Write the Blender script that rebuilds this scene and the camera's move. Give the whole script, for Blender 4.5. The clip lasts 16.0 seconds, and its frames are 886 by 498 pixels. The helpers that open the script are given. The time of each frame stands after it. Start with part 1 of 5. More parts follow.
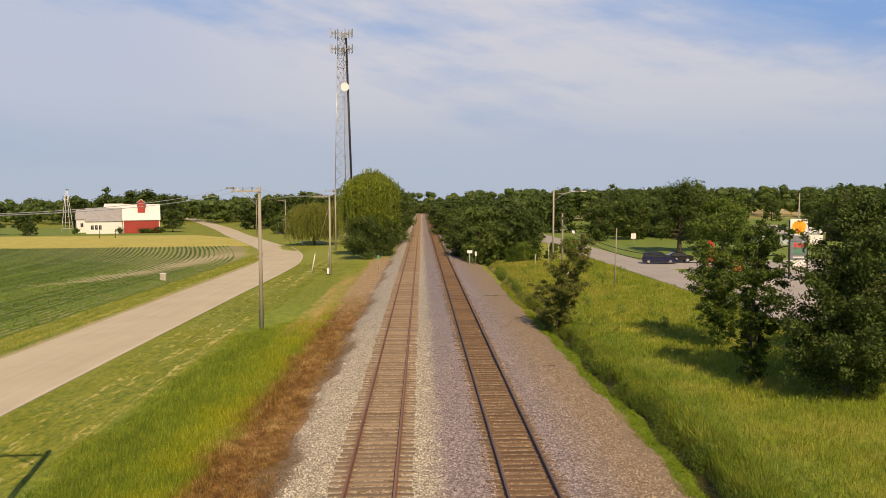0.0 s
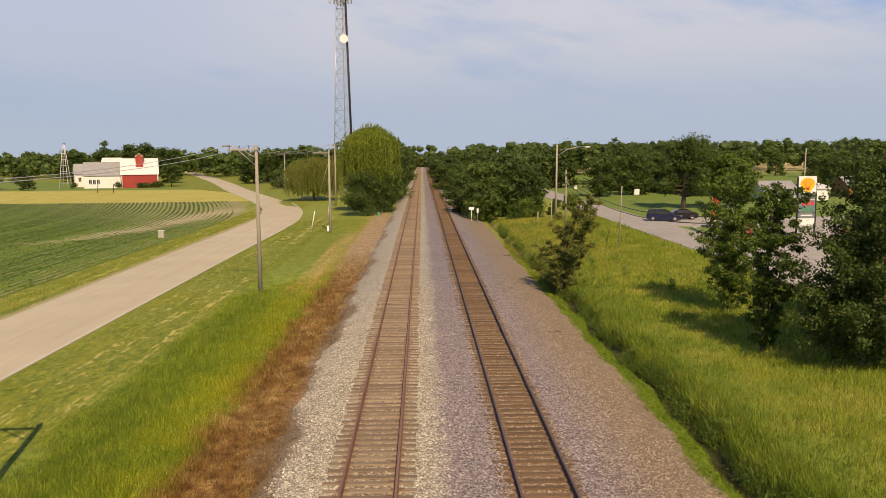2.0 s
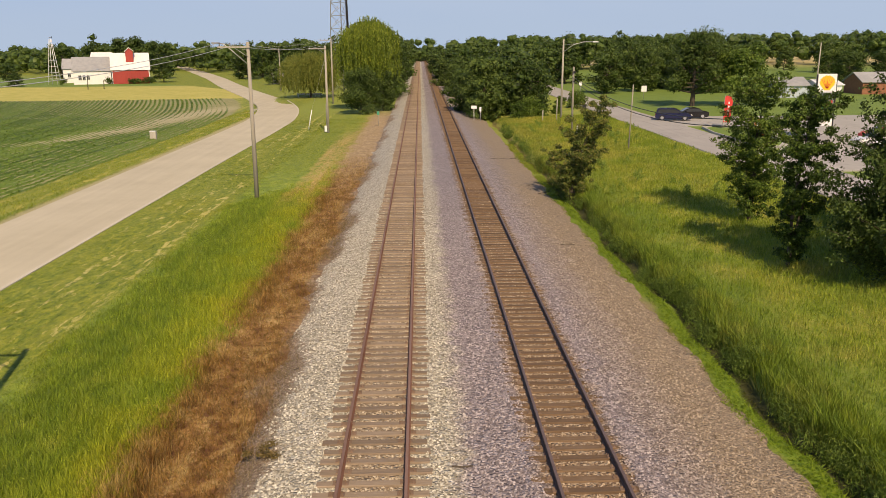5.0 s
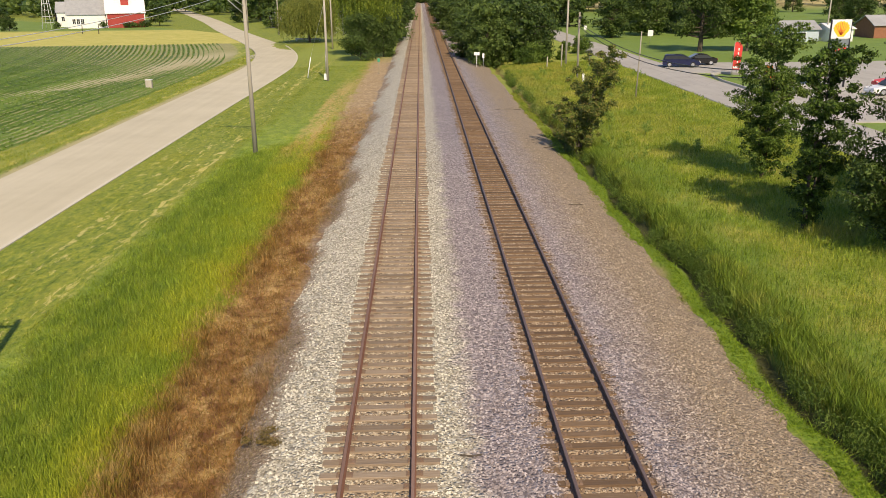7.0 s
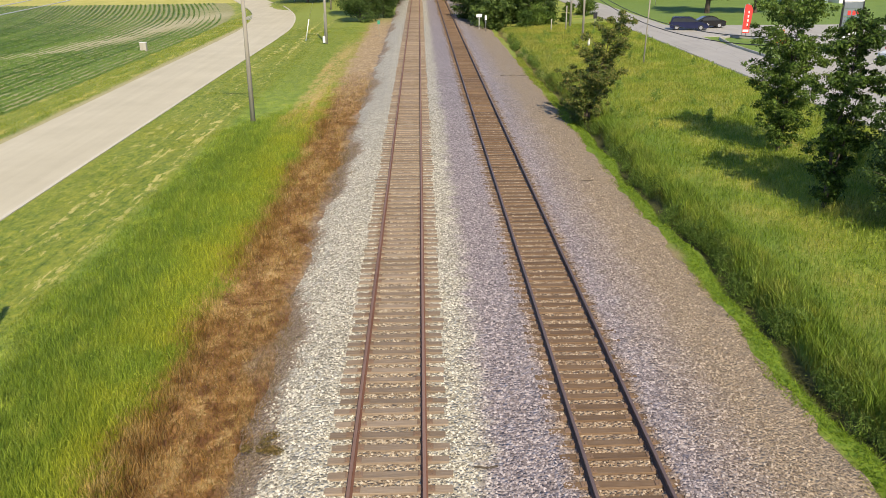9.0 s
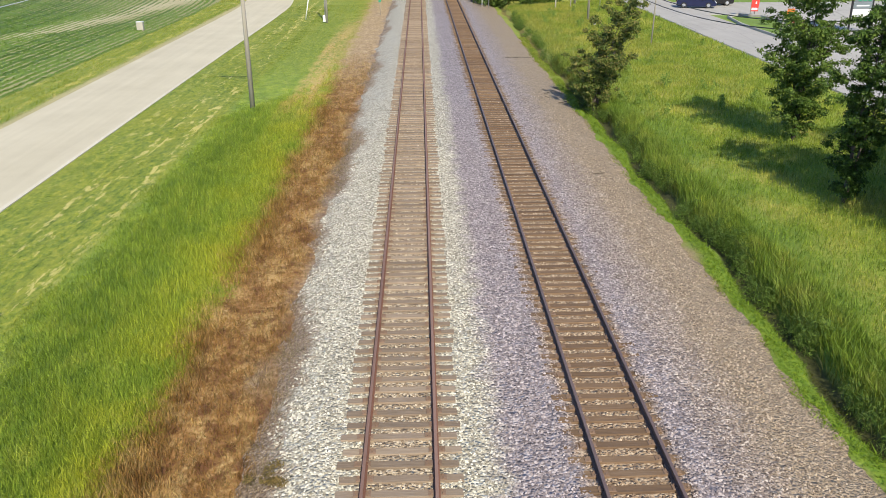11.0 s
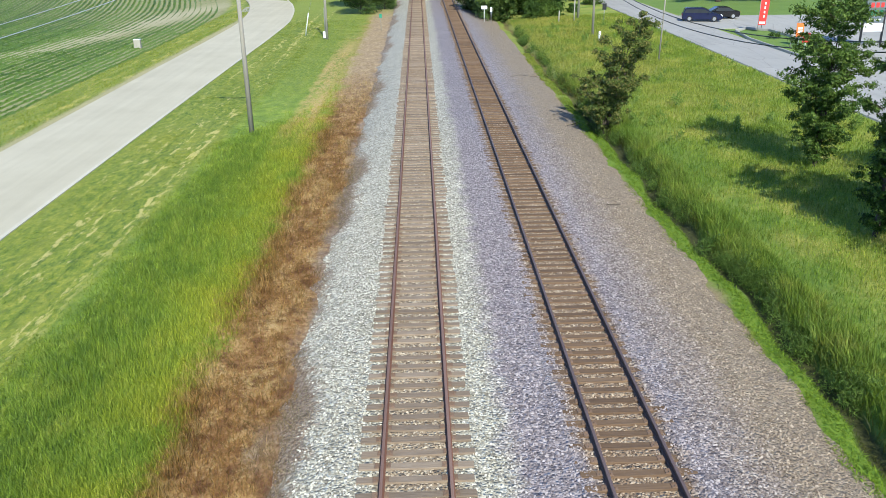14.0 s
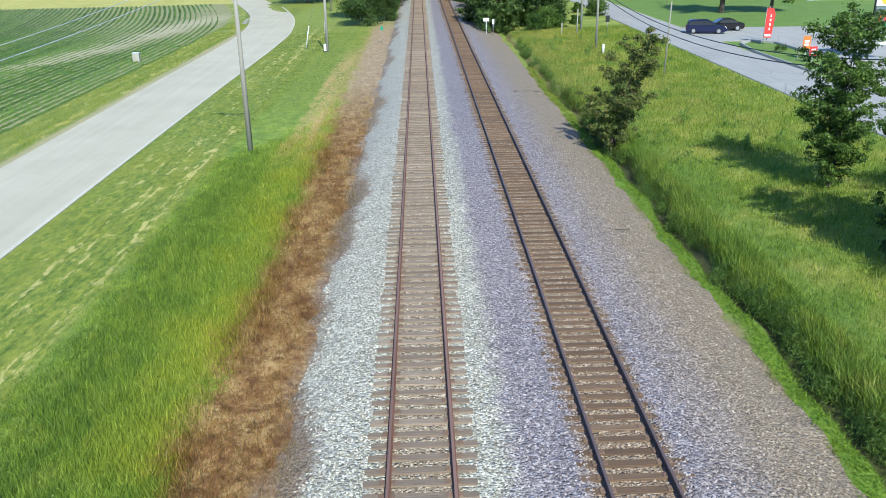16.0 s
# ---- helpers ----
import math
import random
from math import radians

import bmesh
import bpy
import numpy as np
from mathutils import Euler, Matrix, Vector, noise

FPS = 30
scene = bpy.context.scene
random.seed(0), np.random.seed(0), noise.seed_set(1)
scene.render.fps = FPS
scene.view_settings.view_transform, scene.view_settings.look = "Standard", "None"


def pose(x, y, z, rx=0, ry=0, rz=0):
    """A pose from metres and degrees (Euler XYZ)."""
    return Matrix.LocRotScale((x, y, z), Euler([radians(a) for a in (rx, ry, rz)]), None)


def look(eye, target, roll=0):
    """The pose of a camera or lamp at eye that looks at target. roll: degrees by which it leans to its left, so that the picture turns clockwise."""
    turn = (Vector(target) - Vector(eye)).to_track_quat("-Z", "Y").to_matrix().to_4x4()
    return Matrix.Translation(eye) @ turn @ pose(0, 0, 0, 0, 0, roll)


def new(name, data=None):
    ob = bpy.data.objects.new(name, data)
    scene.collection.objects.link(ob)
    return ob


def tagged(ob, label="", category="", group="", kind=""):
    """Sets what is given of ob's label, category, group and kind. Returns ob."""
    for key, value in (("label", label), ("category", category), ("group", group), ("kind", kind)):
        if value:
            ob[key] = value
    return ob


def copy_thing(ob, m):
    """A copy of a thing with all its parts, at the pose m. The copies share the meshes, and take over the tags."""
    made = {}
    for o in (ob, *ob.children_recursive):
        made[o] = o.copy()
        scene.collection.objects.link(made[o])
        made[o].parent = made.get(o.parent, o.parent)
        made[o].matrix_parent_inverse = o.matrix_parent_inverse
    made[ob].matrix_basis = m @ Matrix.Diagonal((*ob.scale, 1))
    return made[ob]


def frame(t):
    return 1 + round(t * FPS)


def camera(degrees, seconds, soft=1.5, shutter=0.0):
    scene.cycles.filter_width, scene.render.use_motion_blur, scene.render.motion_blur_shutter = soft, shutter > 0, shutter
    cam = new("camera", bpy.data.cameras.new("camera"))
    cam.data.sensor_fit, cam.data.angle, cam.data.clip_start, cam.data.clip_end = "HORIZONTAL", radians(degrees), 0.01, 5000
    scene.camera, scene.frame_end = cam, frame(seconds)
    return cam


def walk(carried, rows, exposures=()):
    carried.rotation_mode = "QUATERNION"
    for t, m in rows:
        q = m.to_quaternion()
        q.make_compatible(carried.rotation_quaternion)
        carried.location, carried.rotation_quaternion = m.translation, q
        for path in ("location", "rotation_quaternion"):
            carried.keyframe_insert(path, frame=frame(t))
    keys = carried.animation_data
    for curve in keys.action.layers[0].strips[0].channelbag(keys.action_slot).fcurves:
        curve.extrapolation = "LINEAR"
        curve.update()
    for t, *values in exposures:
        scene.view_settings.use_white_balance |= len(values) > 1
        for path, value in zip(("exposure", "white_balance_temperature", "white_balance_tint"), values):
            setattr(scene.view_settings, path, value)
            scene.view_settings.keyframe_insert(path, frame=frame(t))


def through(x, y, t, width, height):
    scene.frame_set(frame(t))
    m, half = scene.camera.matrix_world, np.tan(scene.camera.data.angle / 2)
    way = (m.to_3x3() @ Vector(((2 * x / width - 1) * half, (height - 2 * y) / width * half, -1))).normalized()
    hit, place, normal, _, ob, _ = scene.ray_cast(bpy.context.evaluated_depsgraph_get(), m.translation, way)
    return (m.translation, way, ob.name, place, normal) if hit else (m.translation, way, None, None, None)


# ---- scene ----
cam = camera(56.5, 16.0, 0.4)
PATH = [
    (0, (1.609, -4.417, 8.767), (1.661, -2.421, 8.65), -0.3),
    (0.5, (1.661, -4.08, 8.903), (1.71, -2.085, 8.766), -0.3),
    (1, (1.621, -3.74, 8.999), (1.671, -1.747, 8.836), -0.3),
    (1.5, (1.58, -3.34, 9.114), (1.63, -1.35, 8.92), -0.4),
    (2, (1.523, -2.946, 9.191), (1.573, -0.96, 8.961), -0.3),
    (2.5, (1.434, -2.533, 9.273), (1.486, -0.553, 9.002), -0.4),
    (3, (1.389, -2.059, 9.309), (1.44, -0.084, 8.995), -0.3),
    (3.5, (1.35, -1.642, 9.351), (1.4, 0.325, 8.992), -0.3),
    (4, (1.28, -1.167, 9.368), (1.33, 0.792, 8.968), -0.3),
    (6.5, (1.088, 0.601, 9.87), (1.137, 2.515, 9.292), -0.5),
    (7, (1.064, 0.951, 9.978), (1.11, 2.856, 9.372), -0.5),
    (7.5, (0.994, 1.368, 10.035), (1.041, 3.265, 9.405), -0.5),
    (8, (0.953, 1.75, 10.12), (1.0, 3.64, 9.467), -0.5),
    (8.5, (0.876, 2.127, 10.205), (0.923, 4.009, 9.53), -0.4),
    (9, (0.809, 2.524, 10.286), (0.856, 4.398, 9.591), -0.4),
    (11.5, (0.549, 4.234, 10.875), (0.593, 6.085, 10.12), -0.6),
    (12, (0.505, 4.584, 10.947), (0.55, 6.437, 10.195), -0.7),
    (12.5, (0.438, 4.931, 11.033), (0.483, 6.785, 10.286), -0.6),
    (13, (0.392, 5.26, 11.106), (0.437, 7.116, 10.363), -0.7),
    (13.5, (0.34, 5.621, 11.153), (0.385, 7.48, 10.416), -0.9),
    (14, (0.3, 6.0, 11.211), (0.344, 7.861, 10.479), -0.9),
    (14.5, (0.347, 6.353, 11.269), (0.389, 8.215, 10.542), -1.0),
    (15, (0.296, 6.692, 11.36), (0.34, 8.556, 10.638), -1.0),
    (15.5, (0.255, 7.022, 11.456), (0.298, 8.888, 10.738), -1.0),
    (16, (0.227, 7.375, 11.531), (0.269, 9.243, 10.817), -1.0),
]
walk(cam, [(t, look(eye, target, roll)) for t, eye, target, roll in PATH],
     [(0, -0.31, 10300, 24), (3.5, -0.3, 9700, 24), (7, -0.02, 8200, 17), (9, 0.12, 7400, 14), (12.5, 0.27, 6500, 9), (16, 0.23, 5650, 5)])

# ---- world, sun, exposure ----
SUN_EL = 40.0
SUN_DIR = Vector((-0.2, 0.98, 0)).normalized()          # the way the shadows fall
to_sun = Vector((-SUN_DIR.x * math.cos(radians(SUN_EL)), -SUN_DIR.y * math.cos(radians(SUN_EL)), math.sin(radians(SUN_EL))))
sun = new("sun", bpy.data.lights.new("sun", "SUN"))
sun.data.energy, sun.data.angle, sun.data.color = 5.0, radians(0.5), (1.0, 0.93, 0.75)
sun.matrix_world = look((0, 0, 60), Vector((0, 0, 60)) - to_sun)

world = bpy.data.worlds.new("sky")
scene.world = world
world.use_nodes = True


class Nodes:
    """Short forms for building a node tree."""

    def __init__(self, tree):
        self.tree = tree

    def add(self, kind, **sets):
        n = self.tree.nodes.new(kind)
        for key, value in sets.items():
            if key in n.inputs:
                self.put(n.inputs[key], value)
            else:
                setattr(n, key, value)
        return n

    def put(self, socket, value):
        if isinstance(value, bpy.types.NodeSocket):
            self.tree.links.new(value, socket)
        elif isinstance(value, tuple) and len(value) == 3 and socket.type == "RGBA":
            socket.default_value = (*value, 1)
        else:
            socket.default_value = value

    def math(self, op, a, b=0.0, c=0.0):
        n = self.tree.nodes.new("ShaderNodeMath")
        n.operation = op
        for i, v in enumerate((a, b, c)):
            self.put(n.inputs[i], v)
        return n.outputs[0]

    def noise(self, vec, scale, detail=4.0, rough=0.6, color=False):
        n = self.add("ShaderNodeTexNoise", Vector=vec, Scale=scale, Detail=detail, Roughness=rough)
        return n.outputs["Color" if color else "Fac"]

    def step(self, v, a, b):
        """0 below a, 1 above b, smooth between."""
        n = self.tree.nodes.new("ShaderNodeMapRange")
        n.interpolation_type = "SMOOTHSTEP"
        for i, x in enumerate((v, a, b, 0.0, 1.0)):
            self.put(n.inputs[i], x)
        return n.outputs[0]

    def mix(self, f, a, b, blend="MIX"):
        n = self.tree.nodes.new("ShaderNodeMix")
        n.data_type, n.blend_type = "RGBA", blend
        self.put(n.inputs[0], f)
        self.put(n.inputs[6], a)
        self.put(n.inputs[7], b)
        return n.outputs[2]

    def ramp(self, f, *stops):
        n = self.tree.nodes.new("ShaderNodeValToRGB")
        self.put(n.inputs[0], f)
        el = n.color_ramp.elements
        while len(el) < len(stops):
            el.new(0.5)
        for e, (p, c) in zip(el, stops):
            e.position, e.color = p, (*c, 1)
        return n.outputs[0]

    def scaled(self, vec, s, turn=0.0):
        n = self.add("ShaderNodeMapping", Vector=vec)
        n.inputs["Scale"].default_value = s
        n.inputs["Rotation"].default_value = (0, 0, turn)
        return n.outputs[0]

    def xyz(self, vec):
        return self.add("ShaderNodeSeparateXYZ", Vector=vec).outputs


wn = Nodes(world.node_tree)
sky = wn.add("ShaderNodeTexSky", sky_type="NISHITA", sun_disc=False)
sky.sun_elevation = radians(SUN_EL)
sky.sun_rotation = math.atan2(to_sun.x, to_sun.y)
sky.air_density, sky.dust_density, sky.ozone_density = 1.3, 1.6, 2.0
ray = wn.add("ShaderNodeTexCoord").outputs["Generated"]
rx, ry, rz = wn.xyz(ray)
wisp = wn.noise(wn.scaled(ray, (3.0, 3.0, 11.0), 0.3), 1.5, 8.0, 0.58)
skew = wn.add("ShaderNodeCombineXYZ", X=wn.math("ADD", wn.math("MULTIPLY", rx, -2.0), wn.math("MULTIPLY", rz, -3.0)), Y=ry, Z=wn.math("ADD", wn.math("MULTIPLY", rz, 6.0), wn.math("MULTIPLY", rx, 1.1))).outputs[0]
veil = wn.noise(skew, 1.25, 7.0, 0.55)
cover = wn.step(wn.math("ADD", wn.math("MULTIPLY", wisp, 0.35), wn.math("MULTIPLY", veil, 0.75)), 0.45, 0.62)
cover = wn.math("ADD", wn.math("MULTIPLY", cover, 0.7), 0.3)
gap = wn.math("ADD", wn.math("ADD", rx, wn.math("MULTIPLY", rz, 2.3)), wn.math("MULTIPLY", wn.math("SUBTRACT", veil, 0.5), 0.5))
cover = wn.math("MULTIPLY", cover, wn.math("SUBTRACT", 1.0, wn.math("MULTIPLY", wn.math("MULTIPLY", wn.step(gap, 0.74, 0.82), wn.step(rz, 0.09, 0.15)), wn.math("SUBTRACT", 1.0, wn.math("MULTIPLY", wn.step(wisp, 0.54, 0.66), 0.6)))))
cover = wn.math("MULTIPLY", cover, wn.step(rz, 0.0, 0.12))
cover = wn.math("MULTIPLY", cover, wn.math("SUBTRACT", 1.0, wn.math("MULTIPLY", wn.step(rz, 0.25, 0.6), 0.85)))
blue = wn.mix(0.88, sky.outputs[0], wn.mix(wn.step(rz, 0.25, 0.6), (2.0, 6.4, 16.0), (0.7, 1.6, 4.0)))
cloudy = wn.mix(wn.math("MULTIPLY", wn.math("MULTIPLY", cover, wn.math("SUBTRACT", 1.0, wn.math("MULTIPLY", wn.step(wn.math("MULTIPLY", rx, -1.0), 0.05, 0.35), 0.3))), 0.95), blue, (7.7, 10.5, 15.0))
hazy = wn.mix(wn.math("SUBTRACT", 0.9, wn.math("MULTIPLY", wn.step(rz, 0.0, 0.20), 0.85)), cloudy, (5.4, 8.55, 13.0))
back = wn.tree.nodes["Background"]
wn.put(back.inputs["Color"], hazy)
back.inputs["Strength"].default_value = 0.078

# ---- materials ----


def material(name, build, rough=0.8, metal=0.0):
    """A material whose build(n, pos) gives colour and, if wanted, height, roughness."""
    m = bpy.data.materials.new(name)
    m.use_nodes = True
    n = Nodes(m.node_tree)
    bsdf = m.node_tree.nodes["Principled BSDF"]
    bsdf.inputs["Roughness"].default_value, bsdf.inputs["Metallic"].default_value = rough, metal
    pos = n.add("ShaderNodeTexCoord").outputs["Object"]
    got = build(n, pos)
    got = got if isinstance(got, tuple) and not isinstance(got[0], (int, float)) else (got,)
    n.put(bsdf.inputs["Base Color"], got[0])
    if len(got) > 1 and got[1] is not None:
        b = n.add("ShaderNodeBump", Height=got[1], Strength=got[2] if len(got) > 2 else 0.4, Distance=got[3] if len(got) > 3 else 0.02)
        n.put(bsdf.inputs["Normal"], b.outputs[0])
    return m


def worn(name, a, b, scale=3.0, rough=0.7, metal=0.0, fine=60.0, bump=0.2, stretch=(1, 1, 1)):
    """Two tones in patches, with a fine grain."""
    def build(n, pos):
        p = n.scaled(pos, stretch)
        patch = n.noise(p, scale)
        grain = n.noise(p, fine, 3.0)
        own = n.add("ShaderNodeObjectInfo").outputs["Random"]
        f = n.math("ADD", n.math("MULTIPLY", patch, 0.6), n.math("MULTIPLY", grain, 0.3))
        f = n.math("ADD", f, n.math("MULTIPLY", own, 0.2))
        return n.ramp(f, (0.3, a), (0.75, b)), grain, bump, 0.01
    return material(name, build, rough, metal)


def zones(n, p):
    """The colour of the plants and soil at a place of the plan."""
    x, y, z = n.xyz(p)
    n1 = n.noise(p, 0.35, 4.0)
    n2 = n.noise(n.scaled(p, (1, 0.45, 1)), 1.3, 4.0)
    n3 = n.noise(p, 7.0, 3.0)
    long = n.noise(n.scaled(p, (1.0, 0.06, 1.0)), 1.1, 3.0)
    wob = n.math("ADD", n.math("MULTIPLY", n.math("SUBTRACT", n1, 0.5), 2.6), n.math("MULTIPLY", n.math("SUBTRACT", n2, 0.5), 1.6))
    xw = n.math("ADD", x, wob)
    # tall grass beside the line
    tall = n.ramp(n.math("ADD", n.math("MULTIPLY", n2, 0.7), n.math("MULTIPLY", n3, 0.3)), (0.3, (0.125, 0.215, 0.03)), (0.52, (0.23, 0.322, 0.042)), (0.75, (0.38, 0.41, 0.08)))
    yellow = n.math("MULTIPLY", n.step(xw, -9.5, -6.0), n.step(n1, 0.3, 0.6))
    tall = n.mix(n.math("MULTIPLY", yellow, 0.7), tall, (0.42, 0.42, 0.04))
    rank = n.math("MULTIPLY", n.step(n.math("MULTIPLY", xw, -1.0), 7.8, 10.0), n.step(n.noise(p, 1.7, 4.0), 0.42, 0.6))
    tall = n.mix(n.math("MULTIPLY", rank, 0.5), tall, (0.085, 0.155, 0.03))
    # mown verge, with bleached streaks along the road
    n4 = n.noise(p, 26.0, 4.0, 0.7)
    tuft = n.noise(n.scaled(p, (1.0, 0.45, 1.0)), 4.2, 5.0, 0.75)
    lawn = n.ramp(n.math("ADD", n.math("MULTIPLY", tuft, 0.75), n.math("MULTIPLY", n4, 0.25)), (0.36, (0.07, 0.13, 0.016)), (0.5, (0.175, 0.235, 0.025)), (0.62, (0.33, 0.345, 0.05)))
    lawn = n.mix(n.math("MULTIPLY", n.step(long, 0.45, 0.62), 0.35), lawn, (0.29, 0.30, 0.045))
    # dried cuttings lie in broken rows along the mower's tracks
    row = n.noise(n.scaled(p, (1.0, 0.035, 1.0)), 1.5, 2.0)
    scrap = n.noise(n.scaled(p, (1.0, 0.30, 1.0)), 2.6, 5.0, 0.7)
    cut = n.math("MULTIPLY", n.step(n.math("ADD", n.math("MULTIPLY", row, 0.7), scrap), 0.93, 1.03), n.math("MULTIPLY", n.step(x, -17.6, -15.8), n.math("SUBTRACT", 1.0, n.step(x, -13.0, -11.8))))
    lawn = n.mix(n.math("MULTIPLY", cut, 0.85), lawn, (0.54, 0.48, 0.17))
    left = n.mix(n.step(n.math("ADD", x, n.math("MULTIPLY", wob, 0.35)), -12.6, -11.6), lawn, tall)
    left = n.mix(n.math("MULTIPLY", n.step(y, 60.0, 85.0), 0.8), left, n.mix(n.step(xw, -7.5, -5.8), lawn, n.mix(n2, (0.42, 0.27, 0.10), (0.24, 0.24, 0.05))))
    path = n.math("MULTIPLY", n.math("MULTIPLY", n.step(n.math("ADD", x, n.math("MULTIPLY", wob, 0.5)), -8.9, -8.0), n.step(n.math("MULTIPLY", n.math("ADD", x, n.math("MULTIPLY", wob, 0.5)), -1.0), 6.2, 7.1)), n.math("MULTIPLY", n.step(y, 50.0, 60.0), n.math("SUBTRACT", 1.0, n.step(y, 88.0, 112.0))))
    left = n.mix(n.math("MULTIPLY", n.math("MULTIPLY", path, n.step(n.math("ADD", tuft, n.math("MULTIPLY", long, 0.6)), 0.62, 0.92)), 0.9), left, (0.50, 0.35, 0.15))
    # sprayed, dead strip along the ballast
    dead = n.ramp(n.math("ADD", n.math("MULTIPLY", n3, 0.5), n.math("MULTIPLY", n2, 0.5)), (0.3, (0.155, 0.066, 0.024)), (0.5, (0.30, 0.165, 0.06)), (0.66, (0.56, 0.41, 0.195)))
    clot = n.noise(p, 2.2, 5.0)
    dead = n.mix(n.math("MULTIPLY", n.step(clot, 0.5, 0.62), 0.8), dead, (0.135, 0.055, 0.022))
    dead = n.mix(n.math("MULTIPLY", n.step(n.math("SUBTRACT", 1.0, clot), 0.55, 0.66), 0.5), dead, (0.56, 0.38, 0.17))
    dead = n.mix(n.math("MULTIPLY", n.step(y, 55.0, 85.0), 0.65), dead, n.ramp(tuft, (0.35, (0.26, 0.20, 0.10)), (0.62, (0.54, 0.42, 0.28))))
    dead = n.mix(n.step(xw, -4.0, -2.9), dead, n.ramp(n3, (0.3, (0.15, 0.11, 0.085)), (0.7, (0.36, 0.28, 0.22))))
    left = n.mix(n.step(n.math("ADD", xw, n.math("ADD", n.math("MULTIPLY", n.math("SUBTRACT", n3, 0.5), 3.0), n.math("MULTIPLY", n.math("SUBTRACT", 1.0, n.step(y, 13.0, 32.0)), 0.3))), -6.7, -5.6), left, dead)
    # verge past the road, soil and crop
    verge = n.ramp(n.math("ADD", n.math("MULTIPLY", long, 0.5), n.math("MULTIPLY", n3, 0.5)), (0.32, (0.10, 0.175, 0.024)), (0.5, (0.22, 0.275, 0.04)), (0.7, (0.44, 0.40, 0.10)))
    hay = n.noise(n.scaled(p, (1.0, 0.45, 1.0), 0.1), 0.9, 6.0, 0.7)
    verge = n.mix(n.math("MULTIPLY", n.step(hay, 0.54, 0.64), 0.65), verge, (0.55, 0.47, 0.15))
    verge = n.mix(n.math("MULTIPLY", n.step(n.math("ADD", x, n.math("MULTIPLY", wob, 0.35)), -26.2, -25.3), 0.75), verge, n.ramp(n3, (0.3, (0.34, 0.29, 0.16)), (0.7, (0.52, 0.45, 0.29))))
    edge_x = n.math("SUBTRACT", -30.0, n.math("MULTIPLY", n.math("POWER", n.math("MAXIMUM", n.math("SUBTRACT", y, 125.0), 0.0), 2.0), 0.0026))
    soil = n.ramp(n.math("ADD", n.math("MULTIPLY", n2, 0.6), n.math("MULTIPLY", n3, 0.4)), (0.3, (0.20, 0.22, 0.085)), (0.7, (0.37, 0.35, 0.175)))
    # washed-out bare patch across the field
    off = n.math("SUBTRACT", n.math("ADD", x, n.math("MULTIPLY", wob, 1.1)), n.math("ADD", -60.2, n.math("MULTIPLY", y, 0.157)))
    washed = n.math("MULTIPLY", n.math("SUBTRACT", 1.0, n.step(n.math("ABSOLUTE", off), 1.0, 5.5)), n.math("MULTIPLY", n.step(y, 88.0, 104.0), n.math("SUBTRACT", 1.0, n.step(y, 150.0, 172.0))))
    soil = n.mix(n.math("MULTIPLY", washed, 0.6), soil, (0.52, 0.455, 0.31))
    farm = n.mix(n.step(n.math("SUBTRACT", n.math("ADD", x, n.math("MULTIPLY", wob, 0.4)), edge_x), -0.6, 0.4), soil, verge)
    straw = n.ramp(n.math("ADD", n.math("MULTIPLY", long, 0.3), n.math("MULTIPLY", n1, 0.7)), (0.3, (0.36, 0.36, 0.07)), (0.7, (0.56, 0.50, 0.15)))
    park = n.ramp(n.math("ADD", n.math("MULTIPLY", n1, 0.5), n.math("MULTIPLY", n3, 0.5)), (0.3, (0.10, 0.19, 0.03)), (0.7, (0.19, 0.28, 0.05)))
    past = n.mix(n.step(n.math("ADD", y, wob), 258.0, 268.0), straw, park)
    farm = n.mix(n.step(n.math("ADD", y, n.math("MULTIPLY", wob, 0.6)), 190.0, 192.0), farm, past)
    lane_x = n.math("SUBTRACT", edge_x, -8.6)
    left = n.mix(n.step(n.math("SUBTRACT", x, lane_x), -0.4, 0.4), farm, left)
    left = n.mix(n.math("MULTIPLY", n.step(y, 120.0, 150.0), n.step(x, -22.0, -20.0)), left, n.mix(0.45, park, (0.34, 0.36, 0.06)))
    # rough meadow right of the line
    mead = n.ramp(n.math("ADD", n.math("MULTIPLY", n1, 0.55), n.math("MULTIPLY", n3, 0.45)), (0.31, (0.10, 0.18, 0.022)), (0.475, (0.215, 0.295, 0.038)), (0.65, (0.42, 0.39, 0.10)))
    wave = n.math("ADD", n.math("MULTIPLY", n.math("SINE", n.math("MULTIPLY", y, 0.35)), 0.14), n.math("MULTIPLY", n.math("SINE", n.math("ADD", n.math("MULTIPLY", y, 0.9), 1.0)), 0.12))
    xd = n.math("ADD", x, wave)
    lush = n.math("MULTIPLY", n.math("SUBTRACT", 1.0, n.step(xw, 13.6, 16.2)), n.step(n2, 0.3, 0.55))
    mead = n.mix(n.math("MULTIPLY", lush, 0.6), mead, (0.115, 0.215, 0.035))
    edge = n.ramp(n3, (0.3, (0.095, 0.19, 0.014)), (0.7, (0.205, 0.30, 0.03)))
    edge = n.mix(n.step(n.math("ADD", xd, n.math("MULTIPLY", wob, 0.4)), 9.9, 10.5), n.ramp(n4, (0.36, (0.14, 0.10, 0.06)), (0.64, (0.40, 0.31, 0.19))), edge)
    # dark damp ditch soil, with the shade below the tall grass painted in
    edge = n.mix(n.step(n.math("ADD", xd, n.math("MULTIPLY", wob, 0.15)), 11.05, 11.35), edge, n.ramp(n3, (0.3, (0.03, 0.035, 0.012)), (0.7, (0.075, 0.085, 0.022))))
